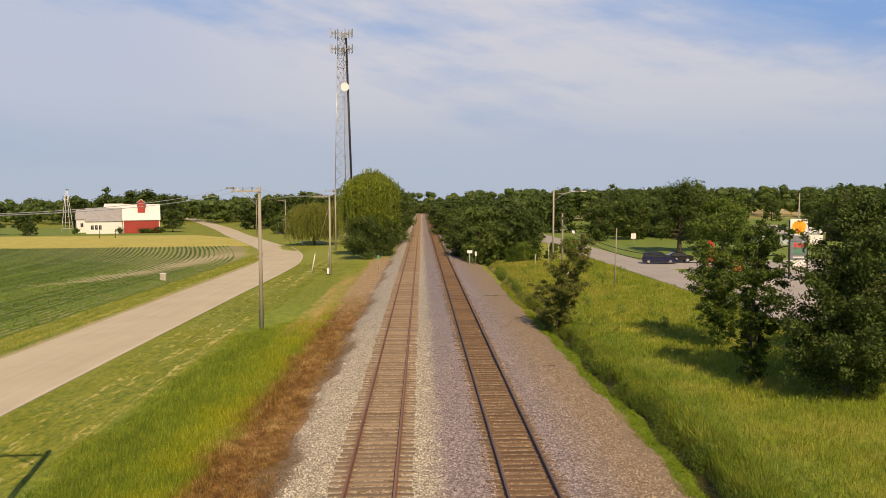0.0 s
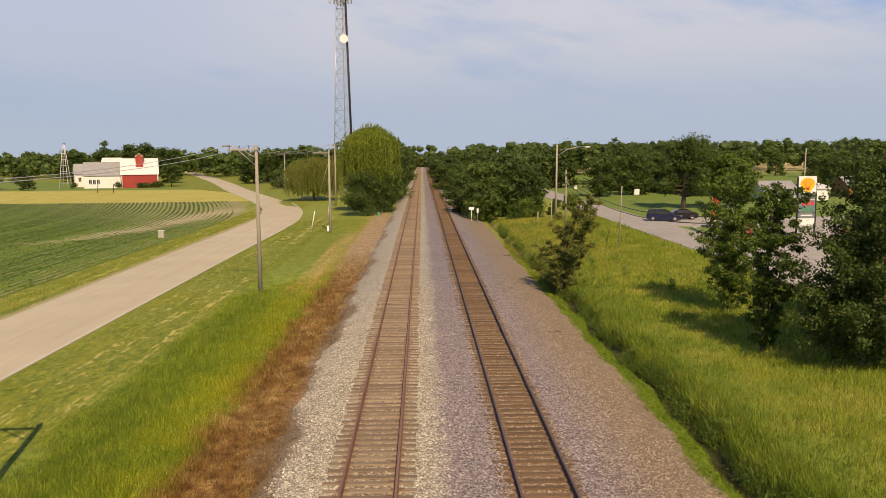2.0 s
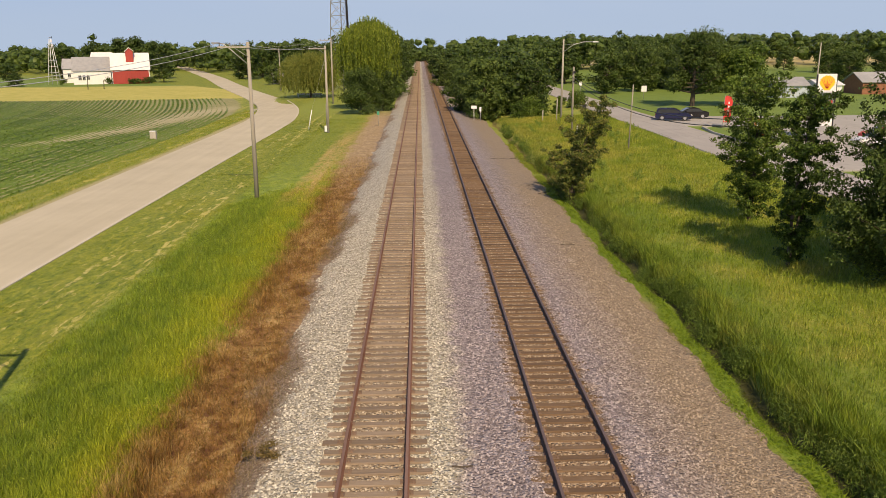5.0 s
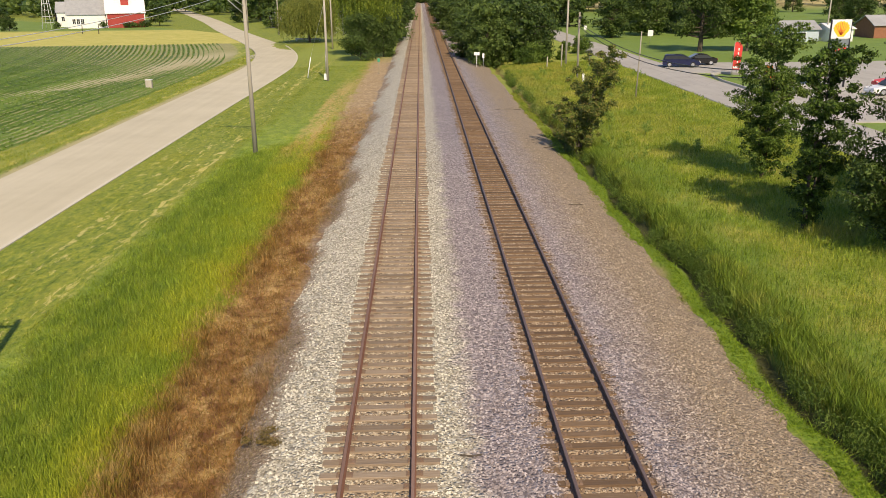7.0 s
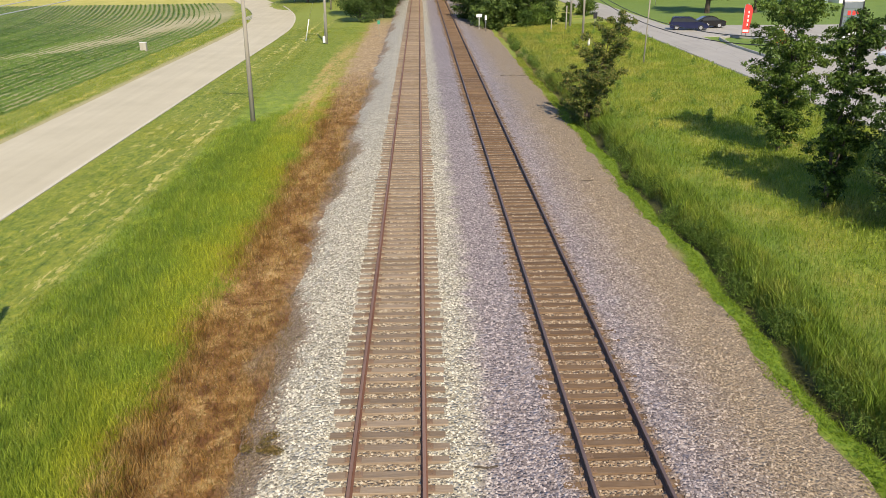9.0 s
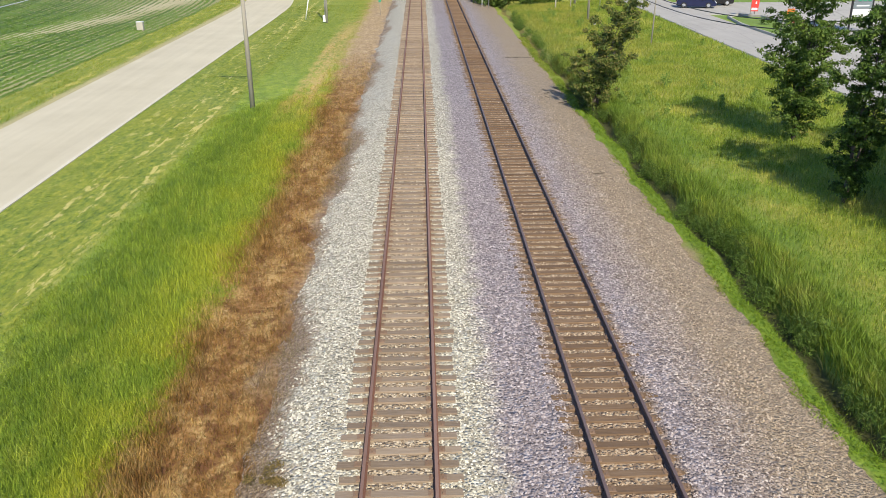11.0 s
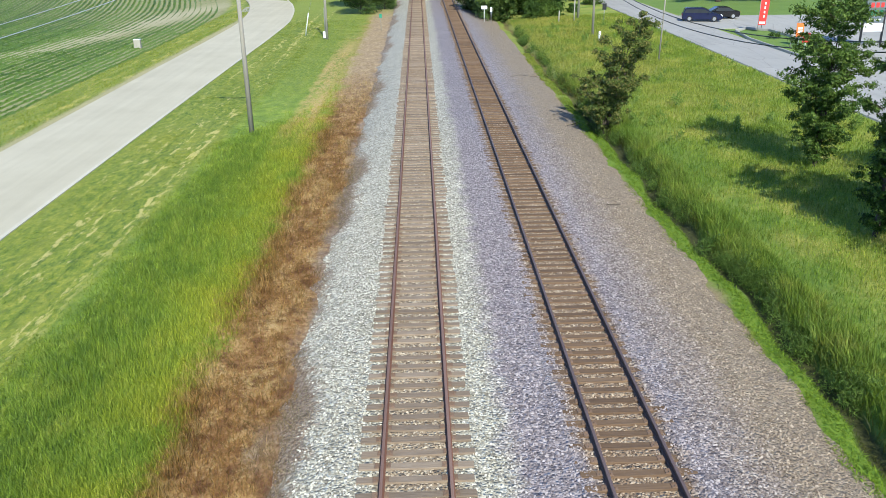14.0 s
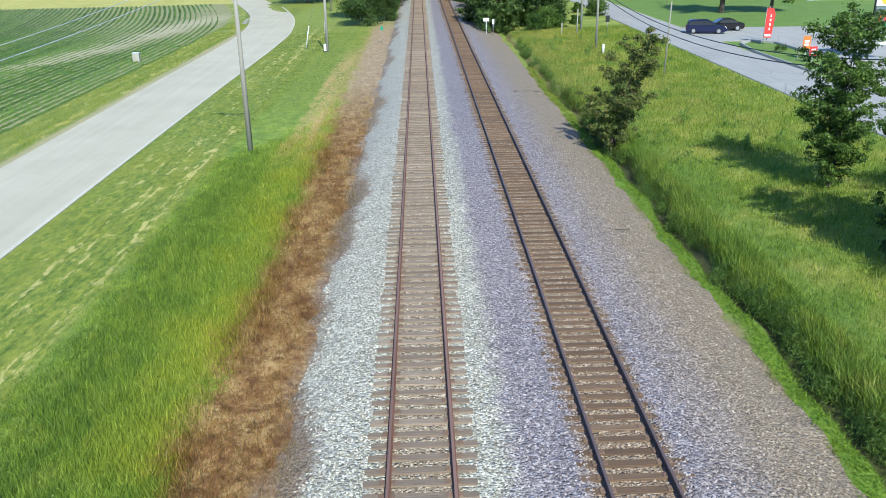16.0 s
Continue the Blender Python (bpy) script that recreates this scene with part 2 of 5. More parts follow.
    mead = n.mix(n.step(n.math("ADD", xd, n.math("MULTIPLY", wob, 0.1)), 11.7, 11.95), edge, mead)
    tawny = n.math("MULTIPLY", n.math("MULTIPLY", n.step(y, 48.0, 85.0), n.step(n.math("MULTIPLY", xw, -1.0), -23.0, -18.0)), n.step(n1, 0.3, 0.55))
    mead = n.mix(n.math("MULTIPLY", tawny, 0.38), mead, (0.40, 0.33, 0.09))
    right = n.mix(n.step(x, 33.0, 34.0), mead, park)
    far = n.mix(n.step(y, 300.0, 420.0), right, (0.50, 0.42, 0.20))
    right = n.mix(n.step(x, 60.0, 75.0), right, far)
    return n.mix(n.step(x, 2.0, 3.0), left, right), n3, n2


def ground_build(n, pos):
    col, fine, mid = zones(n, pos)
    return col, n.math("ADD", fine, n.math("MULTIPLY", mid, 0.6)), 0.7, 0.06


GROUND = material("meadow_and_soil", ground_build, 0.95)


def leafy(name, build, through=0.15, rough=0.55):
    """Leaf or blade: part of the light passes through it."""
    m = bpy.data.materials.new(name)
    m.use_nodes = True
    n = Nodes(m.node_tree)
    bsdf, out = m.node_tree.nodes["Principled BSDF"], m.node_tree.nodes["Material Output"]
    bsdf.inputs["Roughness"].default_value = rough
    bsdf.inputs["Specular IOR Level"].default_value = 0.3
    col = build(n, n.add("ShaderNodeTexCoord").outputs["Object"])
    n.put(bsdf.inputs["Base Color"], col)
    tr = n.add("ShaderNodeBsdfTranslucent", Color=n.mix(0.5, col, (0.30, 0.36, 0.03)))
    mx = n.add("ShaderNodeMixShader")
    mx.inputs[0].default_value = through
    m.node_tree.links.new(bsdf.outputs[0], mx.inputs[1])
    m.node_tree.links.new(tr.outputs[0], mx.inputs[2])
    m.node_tree.links.new(mx.outputs[0], out.inputs["Surface"])
    return m


def blades_build(n, pos):
    col, _, _ = zones(n, pos)
    r = n.add("ShaderNodeNewGeometry").outputs["Random Per Island"]
    return n.mix(1.0, col, n.ramp(r, (0.0, (0.55, 0.6, 0.55)), (0.55, (1.05, 1.05, 1.0)), (1.0, (1.55, 1.5, 1.35))), "MULTIPLY")


BLADES = leafy("grass_blades", blades_build, 0.32)


def leaf_mat(name, dark, mid, light, scale=0.8):
    def build(n, pos):
        r = n.add("ShaderNodeNewGeometry").outputs["Random Per Island"]
        own = n.add("ShaderNodeObjectInfo").outputs["Random"]
        f = n.math("ADD", n.math("MULTIPLY", r, 0.5), n.math("MULTIPLY", n.noise(pos, scale), 0.5))
        f = n.math("ADD", f, n.math("MULTIPLY", n.math("SUBTRACT", own, 0.5), 0.22))
        return n.ramp(f, (0.22, dark), (0.5, mid), (0.85, light))
    return leafy(name, build)


LEAF = leaf_mat("maple_leaves", (0.016, 0.042, 0.006), (0.062, 0.125, 0.017), (0.18, 0.265, 0.05))
LEAF_DARK = leaf_mat("woodland_leaves", (0.014, 0.034, 0.008), (0.045, 0.088, 0.017), (0.125, 0.185, 0.043), 0.25)
LEAF_WILLOW = leaf_mat("willow_leaves", (0.06, 0.105, 0.014), (0.155, 0.225, 0.025), (0.33, 0.38, 0.06), 0.5)
LEAF_OLIVE = leaf_mat("olive_willow_leaves", (0.045, 0.07, 0.014), (0.105, 0.14, 0.026), (0.24, 0.26, 0.06), 0.5)
LEAF_RUST = leaf_mat("rusty_sapling_leaves", (0.04, 0.07, 0.014), (0.105, 0.15, 0.03), (0.28, 0.225, 0.075), 0.6)
LEAF_BROWN = leaf_mat("withered_leaves", (0.05, 0.04, 0.018), (0.13, 0.095, 0.032), (0.27, 0.19, 0.08))
CROP = leaf_mat("crop_leaves", (0.085, 0.16, 0.025), (0.14, 0.235, 0.038), (0.22, 0.32, 0.065))
BARK = worn("bark", (0.045, 0.035, 0.028), (0.13, 0.105, 0.08), 2.0, 0.95, 0, 25, 0.8, (1, 1, 0.3))


def stone_tint(n, x, r, y):
    """The three kinds of stone that lie across the bed."""
    pale = n.ramp(r, (0.0, (0.17, 0.155, 0.125)), (0.5, (0.44, 0.415, 0.35)), (1.0, (0.76, 0.74, 0.66)))
    purple = n.ramp(r, (0.0, (0.11, 0.095, 0.11)), (0.5, (0.29, 0.252, 0.272)), (1.0, (0.52, 0.47, 0.495)))
    pink = n.ramp(r, (0.0, (0.11, 0.085, 0.078)), (0.5, (0.29, 0.24, 0.225)), (1.0, (0.52, 0.46, 0.43)))
    rusty = n.ramp(r, (0.0, (0.15, 0.095, 0.06)), (0.5, (0.32, 0.23, 0.15)), (1.0, (0.53, 0.43, 0.32)))
    c = n.mix(n.step(x, 1.7, 2.5), pale, purple)
    c = n.mix(n.step(x, 6.2, 7.2), c, pink)
    in1 = n.math("MULTIPLY", n.step(x, -1.1, -0.6), n.step(n.math("MULTIPLY", x, -1.0), -1.1, -0.6))
    in2 = n.math("MULTIPLY", n.step(x, 3.5, 4.3), n.step(n.math("MULTIPLY", x, -1.0), -6.2, -5.4))
    c = n.mix(n.math("MULTIPLY", in1, 0.7), c, rusty)
    c = n.mix(n.math("MULTIPLY", in2, 0.9), c, rusty)
    dirty = n.ramp(r, (0.0, (0.12, 0.09, 0.065)), (0.5, (0.31, 0.245, 0.185)), (1.0, (0.50, 0.41, 0.31)))
    return n.mix(n.math("MULTIPLY", n.step(x, 7.3, 8.8), 0.85), c, dirty)


def ballast_build(n, pos):
    x, y, z = n.xyz(pos)
    v = n.add("ShaderNodeTexVoronoi", Vector=pos, Scale=13.0)
    cell = n.xyz(v.outputs["Color"])[0]
    patch = n.noise(pos, 0.5)
    r = n.math("ADD", n.math("MULTIPLY", cell, 0.75), n.math("MULTIPLY", patch, 0.22))
    xw = n.math("ADD", x, n.math("MULTIPLY", n.math("SUBTRACT", n.noise(pos, 1.2), 0.5), 1.4))
    c = stone_tint(n, xw, r, y)
    bay = n.math("ADD", n.math("MULTIPLY", n.math("SINE", n.math("ADD", n.math("MULTIPLY", y, 0.26), 2.44)), 0.38), n.math("MULTIPLY", n.math("SINE", n.math("MULTIPLY", y, 0.83)), 0.22))
    litter = n.step(n.math("MULTIPLY", n.math("ADD", n.math("SUBTRACT", xw, bay), n.math("MULTIPLY", n.noise(pos, 3.0, 5.0), 1.2)), -1.0), 2.1, 2.7)
    c = n.mix(n.math("MULTIPLY", litter, 0.85), c, n.ramp(n.noise(pos, 14.0, 5.0, 0.75), (0.36, (0.09, 0.05, 0.03)), (0.5, (0.24, 0.155, 0.10)), (0.64, (0.55, 0.44, 0.33))))
    dirt = n.math("MULTIPLY", n.step(n.math("ADD", xw, n.math("MULTIPLY", patch, 1.4)), 7.7, 9.2), 0.58)
    c = n.mix(dirt, c, n.ramp(n.noise(pos, 6.0), (0.3, (0.20, 0.15, 0.105)), (0.7, (0.42, 0.335, 0.235))))
    return c, n.math("SUBTRACT", 1.0, v.outputs["Distance"]), 1.0, 0.07


BALLAST = material("ballast_stone", ballast_build, 0.9)


def stones_build(n, pos):
    r = n.add("ShaderNodeNewGeometry").outputs["Random Per Island"]
    x, y, z = n.xyz(pos)
    xw = n.math("ADD", x, n.math("MULTIPLY", n.math("SUBTRACT", n.noise(pos, 1.2), 0.5), 1.4))
    return stone_tint(n, xw, r, y)


STONES = material("loose_stone", stones_build, 0.85)


def tie_build(n, pos):
    own = n.add("ShaderNodeObjectInfo").outputs["Random"]
    isl = n.add("ShaderNodeNewGeometry").outputs["Random Per Island"]
    place = n.add("ShaderNodeNewGeometry").outputs["Position"]
    grain = n.noise(n.scaled(place, (1.2, 22, 10)), 1.6, 5.0)
    f = n.math("ADD", n.math("MULTIPLY", grain, 0.55), n.math("MULTIPLY", n.math("ADD", own, isl), 0.22))
    dark = n.ramp(f, (0.25, (0.075, 0.045, 0.028)), (0.55, (0.17, 0.108, 0.066)), (0.85, (0.29, 0.205, 0.135)))
    pale = n.ramp(f, (0.25, (0.13, 0.095, 0.068)), (0.55, (0.28, 0.215, 0.16)), (0.85, (0.44, 0.365, 0.285)))
    c = n.mix(n.step(n.xyz(place)[0], 1.5, 3.0), pale, dark)
    return c, grain, 0.6, 0.01


TIE = material("creosoted_wood", tie_build, 0.9)
RUST = worn("rusty_rail_steel", (0.13, 0.055, 0.035), (0.25, 0.12, 0.08), 1.5, 0.8, 0.2, 40, 0.2, (1, 0.2, 1))
RUST_DARK = worn("dark_rail_steel", (0.10, 0.056, 0.043), (0.18, 0.108, 0.086), 1.5, 0.7, 0.2, 40, 0.2, (1, 0.2, 1))
HEAD_BLUE = worn("dull_rail_head_steel", (0.14, 0.095, 0.088), (0.24, 0.17, 0.16), 0.8, 0.55, 0.3, 30, 0.05, (1, 0.1, 1))
HEAD = worn("rail_head_steel", (0.20, 0.11, 0.08), (0.34, 0.205, 0.16), 0.8, 0.65, 0.3, 30, 0.05, (1, 0.1, 1))


def concrete_road(name, a, b, crack=0.35):
    def build(n, pos):
        big, fine = n.noise(pos, 0.22), n.noise(pos, 26.0, 3.0)
        along = n.noise(n.scaled(pos, (1.4, 0.05, 1)), 1.0, 3.0)
        f = n.math("ADD", n.math("ADD", n.math("MULTIPLY", big, 0.4), n.math("MULTIPLY", fine, 0.25)), n.math("MULTIPLY", along, 0.35))
        c = n.ramp(f, (0.3, a), (0.72, b))
        v = n.add("ShaderNodeTexVoronoi", Vector=n.scaled(pos, (0.35, 0.14, 1)), Scale=1.0, feature="DISTANCE_TO_EDGE")
        line = n.math("MULTIPLY", n.math("SUBTRACT", 1.0, n.step(v.outputs["Distance"], 0.004, 0.012)), crack)
        return n.mix(line, c, tuple(v * 0.35 for v in a)), fine, 0.25, 0.006
    return material(name, build, 0.9)


ROAD_L = concrete_road("worn_tan_asphalt", (0.44, 0.40, 0.30), (0.61, 0.565, 0.445), 0.0)
EDGING = concrete_road("pale_edging", (0.50, 0.47, 0.38), (0.66, 0.62, 0.52), 0.0)
ROAD_R = concrete_road("grey_asphalt", (0.31, 0.30, 0.29), (0.46, 0.445, 0.425))
APRON = concrete_road("pale_concrete", (0.33, 0.32, 0.30), (0.47, 0.455, 0.43))
POLE_WOOD = worn("weathered_pole_wood", (0.23, 0.21, 0.175), (0.40, 0.375, 0.32), 1.5, 0.9, 0, 30, 0.4, (3, 3, 0.25))
POLE_PALE = worn("pale_pole_wood", (0.30, 0.28, 0.24), (0.48, 0.45, 0.39), 1.5, 0.9, 0, 30, 0.4, (3, 3, 0.25))
GALV = worn("galvanised_steel", (0.32, 0.33, 0.34), (0.52, 0.53, 0.54), 2.0, 0.45, 0.7, 40, 0.05)
DARK_STEEL = worn("dark_cable_steel", (0.02, 0.02, 0.022), (0.05, 0.05, 0.055), 2.0, 0.5, 0.4)
WIRE = worn("aluminium_wire", (0.5, 0.5, 0.5), (0.7, 0.7, 0.7), 2.0, 0.5, 0.3)
WHITE = worn("white_paint", (0.68, 0.69, 0.70), (0.82, 0.83, 0.84), 1.2, 0.55, 0, 30, 0.1)
RED = worn("barn_red_boards", (0.30, 0.035, 0.03), (0.42, 0.06, 0.05), 1.2, 0.75, 0, 12, 0.4, (6, 6, 0.4))
SHINGLE = worn("grey_shingles", (0.23, 0.24, 0.26), (0.37, 0.385, 0.41), 0.8, 0.9, 0, 14, 0.5)
TIN = worn("white_metal_roof", (0.70, 0.71, 0.72), (0.84, 0.85, 0.86), 0.6, 0.4, 0.1, 8, 0.1, (3, 0.3, 1))
GLASS = worn("dark_window_glass", (0.02, 0.025, 0.03), (0.05, 0.06, 0.07), 1.0, 0.08)
BLUEWALL = worn("pale_blue_siding", (0.36, 0.45, 0.55), (0.46, 0.55, 0.64), 1.0, 0.7, 0, 10, 0.2, (0.3, 0.3, 8))
BRICK = worn("brown_brick", (0.22, 0.09, 0.05), (0.36, 0.16, 0.09), 2.0, 0.85)
CARRED = worn("red_plastic", (0.60, 0.035, 0.03), (0.75, 0.06, 0.05), 1.5, 0.5)
ORANGE = worn("orange_plastic", (0.75, 0.16, 0.03), (0.9, 0.24, 0.05), 1.5, 0.5)
YELLOW = worn("yellow_plastic", (0.80, 0.42, 0.02), (0.9, 0.52, 0.04), 1.5, 0.45)
GREYPANEL = worn("grey_sign_panel", (0.13, 0.16, 0.18), (0.20, 0.24, 0.26), 1.0, 0.4)
GREEN = worn("green_plastic", (0.02, 0.22, 0.12), (0.04, 0.30, 0.18), 1.5, 0.5)
BLACKPAINT = worn("black_car_paint", (0.008, 0.008, 0.010), (0.016, 0.016, 0.018), 1.0, 0.18, 0.0, 200, 0.0)
BLUEPAINT = worn("dark_blue_car_paint", (0.010, 0.014, 0.050), (0.016, 0.022, 0.075), 1.0, 0.18, 0.0, 200, 0.0)
WHITEPAINT = worn("white_car_paint", (0.72, 0.72, 0.72), (0.80, 0.80, 0.80), 1.0, 0.2, 0.0, 200, 0.0)
TYRE = worn("tyre_rubber", (0.015, 0.015, 0.015), (0.03, 0.03, 0.03), 4.0, 0.9)
RIM = worn("alloy_rim", (0.5, 0.5, 0.52), (0.65, 0.65, 0.66), 4.0, 0.3, 0.8)
LENS = worn("lamp_lens", (0.7, 0.7, 0.68), (0.85, 0.85, 0.84), 4.0, 0.15)
REDLENS = worn("red_lamp_lens", (0.35, 0.01, 0.01), (0.45, 0.02, 0.02), 4.0, 0.2)

# ---- mesh helpers ----


def part(name, mesh, mat, parent=None, label=""):
    """One mesh object, from a bmesh or a mesh, under a thing or a part."""
    if isinstance(mesh, bmesh.types.BMesh):
        me = bpy.data.meshes.new(name)
        mesh.to_mesh(me)
        mesh.free()
    else:
        me = mesh
    if mat and not me.materials:
        me.materials.append(mat)
    ob = new(name, me)
    if parent:
        ob.parent = parent
    return tagged(ob, label)


def thing(name, at, label, category, group="", turn=0.0, kind=""):
    ob = new(name)
    ob.matrix_basis = pose(*at, 0, 0, turn)
    ob.empty_display_size = 0.3
    return tagged(ob, label, category, group, kind)


def from_arrays(name, verts, faces, smooth=False):
    """A mesh from arrays of points and of faces with one number of corners."""
    verts, faces = np.asarray(verts, np.float32), np.asarray(faces, np.int32)
    me = bpy.data.meshes.new(name)
    k = faces.shape[1]
    me.vertices.add(len(verts))
    me.vertices.foreach_set("co", verts.ravel())
    me.loops.add(faces.size)
    me.loops.foreach_set("vertex_index", faces.ravel())
    me.polygons.add(len(faces))
    me.polygons.foreach_set("loop_start", np.arange(0, faces.size, k, dtype=np.int32))
    me.polygons.foreach_set("use_smooth", np.full(len(faces), smooth))
    me.update(calc_edges=True)
    return me


def sheet(name, xs, ys, height, smooth=True):
    X, Y = np.meshgrid(xs, ys)
    V = np.stack([X, Y, height(X, Y)], -1).reshape(-1, 3)
    w = len(xs)
    i, j = np.meshgrid(np.arange(w - 1), np.arange(len(ys) - 1))
    a = (j * w + i).ravel()
    return from_arrays(name, V, np.stack([a, a + 1, a + w + 1, a + w], -1), smooth)


def box(bm, size, at=(0, 0, 0), turn=(0, 0, 0), bevel=0.0):
    m = pose(*at, *turn) @ Matrix.Diagonal((*size, 1))
    got = bmesh.ops.create_cube(bm, size=1.0, matrix=m)["verts"]
    if bevel:
        edges = list({e for v in got for e in v.link_edges})
        bmesh.ops.bevel(bm, geom=edges, offset=bevel, segments=1, affect="EDGES", clamp_overlap=True)
    return bm


def tube(bm, a, b, r0, r1=None, sides=8, caps=True):
    """A straight tapered bar from a to b."""
    r1 = r0 if r1 is None else r1
    a, b = Vector(a), Vector(b)
    q = (b - a).to_track_quat("Z", "Y")
    ring = []
    for p, r in ((a, r0), (b, r1)):
        ring.append([bm.verts.new(p + q @ Vector((r * math.cos(6.2832 * i / sides), r * math.sin(6.2832 * i / sides), 0))) for i in range(sides)])
    for i in range(sides):
        bm.faces.new((ring[0][i], ring[0][(i + 1) % sides], ring[1][(i + 1) % sides], ring[1][i])).smooth = True
    if caps:
        bm.faces.new(ring[0][::-1])
        bm.faces.new(ring[1])
    return bm


def pipe(bm, points, r, sides=6):
    """One bar swept along points."""
    P = [Vector(p) for p in points]
    last = None
    for i, p in enumerate(P):
        q = (P[min(i + 1, len(P) - 1)] - P[max(i - 1, 0)]).to_track_quat("Z", "Y")
        ring = [bm.verts.new(p + q @ Vector((r * math.cos(6.2832 * k / sides), r * math.sin(6.2832 * k / sides), 0))) for k in range(sides)]
        if last:
            best = min(range(sides), key=lambda s: (ring[s].co - last[0].co).length)
            ring = ring[best:] + ring[:best]
            for k in range(sides):
                bm.faces.new((last[k], last[(k + 1) % sides], ring[(k + 1) % sides], ring[k])).smooth = True
        else:
            bm.faces.new(ring[::-1])
        last = ring
    bm.faces.new(last)
    return bm


def prism(bm, outline, y0, y1):
    """An outline in x and z drawn out along y."""
    rows = [[bm.verts.new((x, y, z)) for x, z in outline] for y in (y0, y1)]
    k = len(outline)
    for i in range(k):
        bm.faces.new((rows[0][i], rows[0][(i + 1) % k], rows[1][(i + 1) % k], rows[1][i]))
    bm.faces.new(rows[0][::-1])
    bm.faces.new(rows[1])
    bmesh.ops.recalc_face_normals(bm, faces=bm.faces)
    return bm


def fresh():
    return bmesh.new()


def hash_noise(x, y, s):
    """Smooth noise on arrays, from a few turned waves."""
    return (np.sin(x * 1.3 * s + 1.7 * np.sin(y * 0.9 * s + 0.3)) + np.sin(y * 1.1 * s - 1.3 * np.sin(x * 0.7 * s + 2.1)) + np.sin((x + y) * 0.63 * s + 4.0)) / 3


# ---- ground ----
PROFILE = ((-400, -3.0), (-120, -2.0), (-60, -1.8), (-31, -1.5), (-26, -1.15), (-17.5, -1.08), (-12, -1.0), (-9, -0.9), (-6, -0.75), (-3.6, -0.62), (0, -0.7),
           (8.6, -0.9), (9.9, -0.98), (10.5, -0.92), (11.0, -0.92), (11.45, -1.25), (11.75, -1.15), (12.1, -0.72), (15, -0.5), (22, -0.25), (27, -0.06), (34, -0.05), (45, 0.0), (80, 0.3), (400, 2.0))
PX, PZ = [p[0] for p in PROFILE], [p[1] for p in PROFILE]


def meander(y):
    """How far the ditch and its weeds wander sideways."""
    return 0.14 * np.sin(0.35 * y) + 0.12 * np.sin(0.9 * y + 1.0) + 0.08 * np.sin(2.3 * y)


def ground_z(x, y):
    z = np.interp(x + np.clip(1.6 - np.abs(x - 11.5), 0, 1) * meander(y), PX, PZ)
    rough = np.where((np.abs(x + 21.5) < 5.0) | ((x > 26.0) & (x < 75)), 0.0, 1.0)
    return z + rough * (0.05 * hash_noise(x, y, 0.8) + 0.03 * hash_noise(y, x, 2.3))


def gz(x, y):
    return float(ground_z(np.array(float(x)), np.array(float(y))))


def spread(*stretches):
    """Steps along an axis: (from, to, step) one after the other."""
    out = []
    for a, b, s in stretches:
        out.extend(np.arange(a, b, s))
    return np.array(out)


gx = spread((-3000, -400, 400), (-400, -60, 20), (-60, -30, 3), (-30, -14, 0.5), (-14, 16, 0.25), (16, 36, 0.5), (36, 80, 4), (80, 400, 20), (400, 3001, 400))
gy = spread((-60, 8, 4), (8, 60, 0.35), (60, 130, 1.0), (130, 300, 5), (300, 800, 25), (800, 4001, 400))
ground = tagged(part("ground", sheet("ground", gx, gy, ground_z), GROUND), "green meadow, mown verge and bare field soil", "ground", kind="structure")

# ballast bed
BED = ((-3.9, -0.80), (-3.2, -0.50), (-2.6, -0.26), (-1.8, -0.055), (-1.2, -0.045), (1.3, -0.045), (2.4, -0.10), (3.6, -0.045), (6.1, -0.045), (6.9, -0.07), (8.2, -0.30), (9.4, -0.55), (10.5, -0.95))
BX, BZ = [p[0] for p in BED], [p[1] for p in BED]


def bed_z(x, y):
    edge = np.clip(1 - np.minimum(x + 3.9, 10.5 - x) / 1.2, 0, 1)
    d = x - 4.87                                        # stone heaped over the tie ends of the second track
    heap = np.where(d > 0, 0.038 * np.clip((d - 0.86) / 0.12, 0, 1) * np.clip((1.75 - d) / 0.3, 0, 1), 0.034 * np.clip((-d - 0.9) / 0.15, 0, 1) * np.clip((1.6 + d) / 0.25, 0, 1))
    level = np.where(heap > 0, -0.12 + (heap > 0) * np.clip(heap * 20, 0, 1) * 0.12 + heap, -9.0) + 0.014 * hash_noise(x * 2, y, 4.0)
    return np.maximum(level, np.interp(x + edge * (0.35 * hash_noise(y, x * 0.3, 1.1) + 0.22 * hash_noise(y, x * 0.4, 3.7)), BX, BZ)) + 0.012 * hash_noise(x, y, 9.0) + 0.008 * hash_noise(y, x, 21.0)


bx = np.arange(-3.9, 10.51, 0.12)
by = spread((-40, 8, 2), (8, 45, 0.14), (45, 90, 0.5), (90, 300, 3), (300, 900, 20))
bed = tagged(part("ballast_bed", sheet("ballast_bed", bx, by, bed_z), BALLAST), "crushed pale and purple-grey stone ballast under the tracks", "ballast", kind="structure")


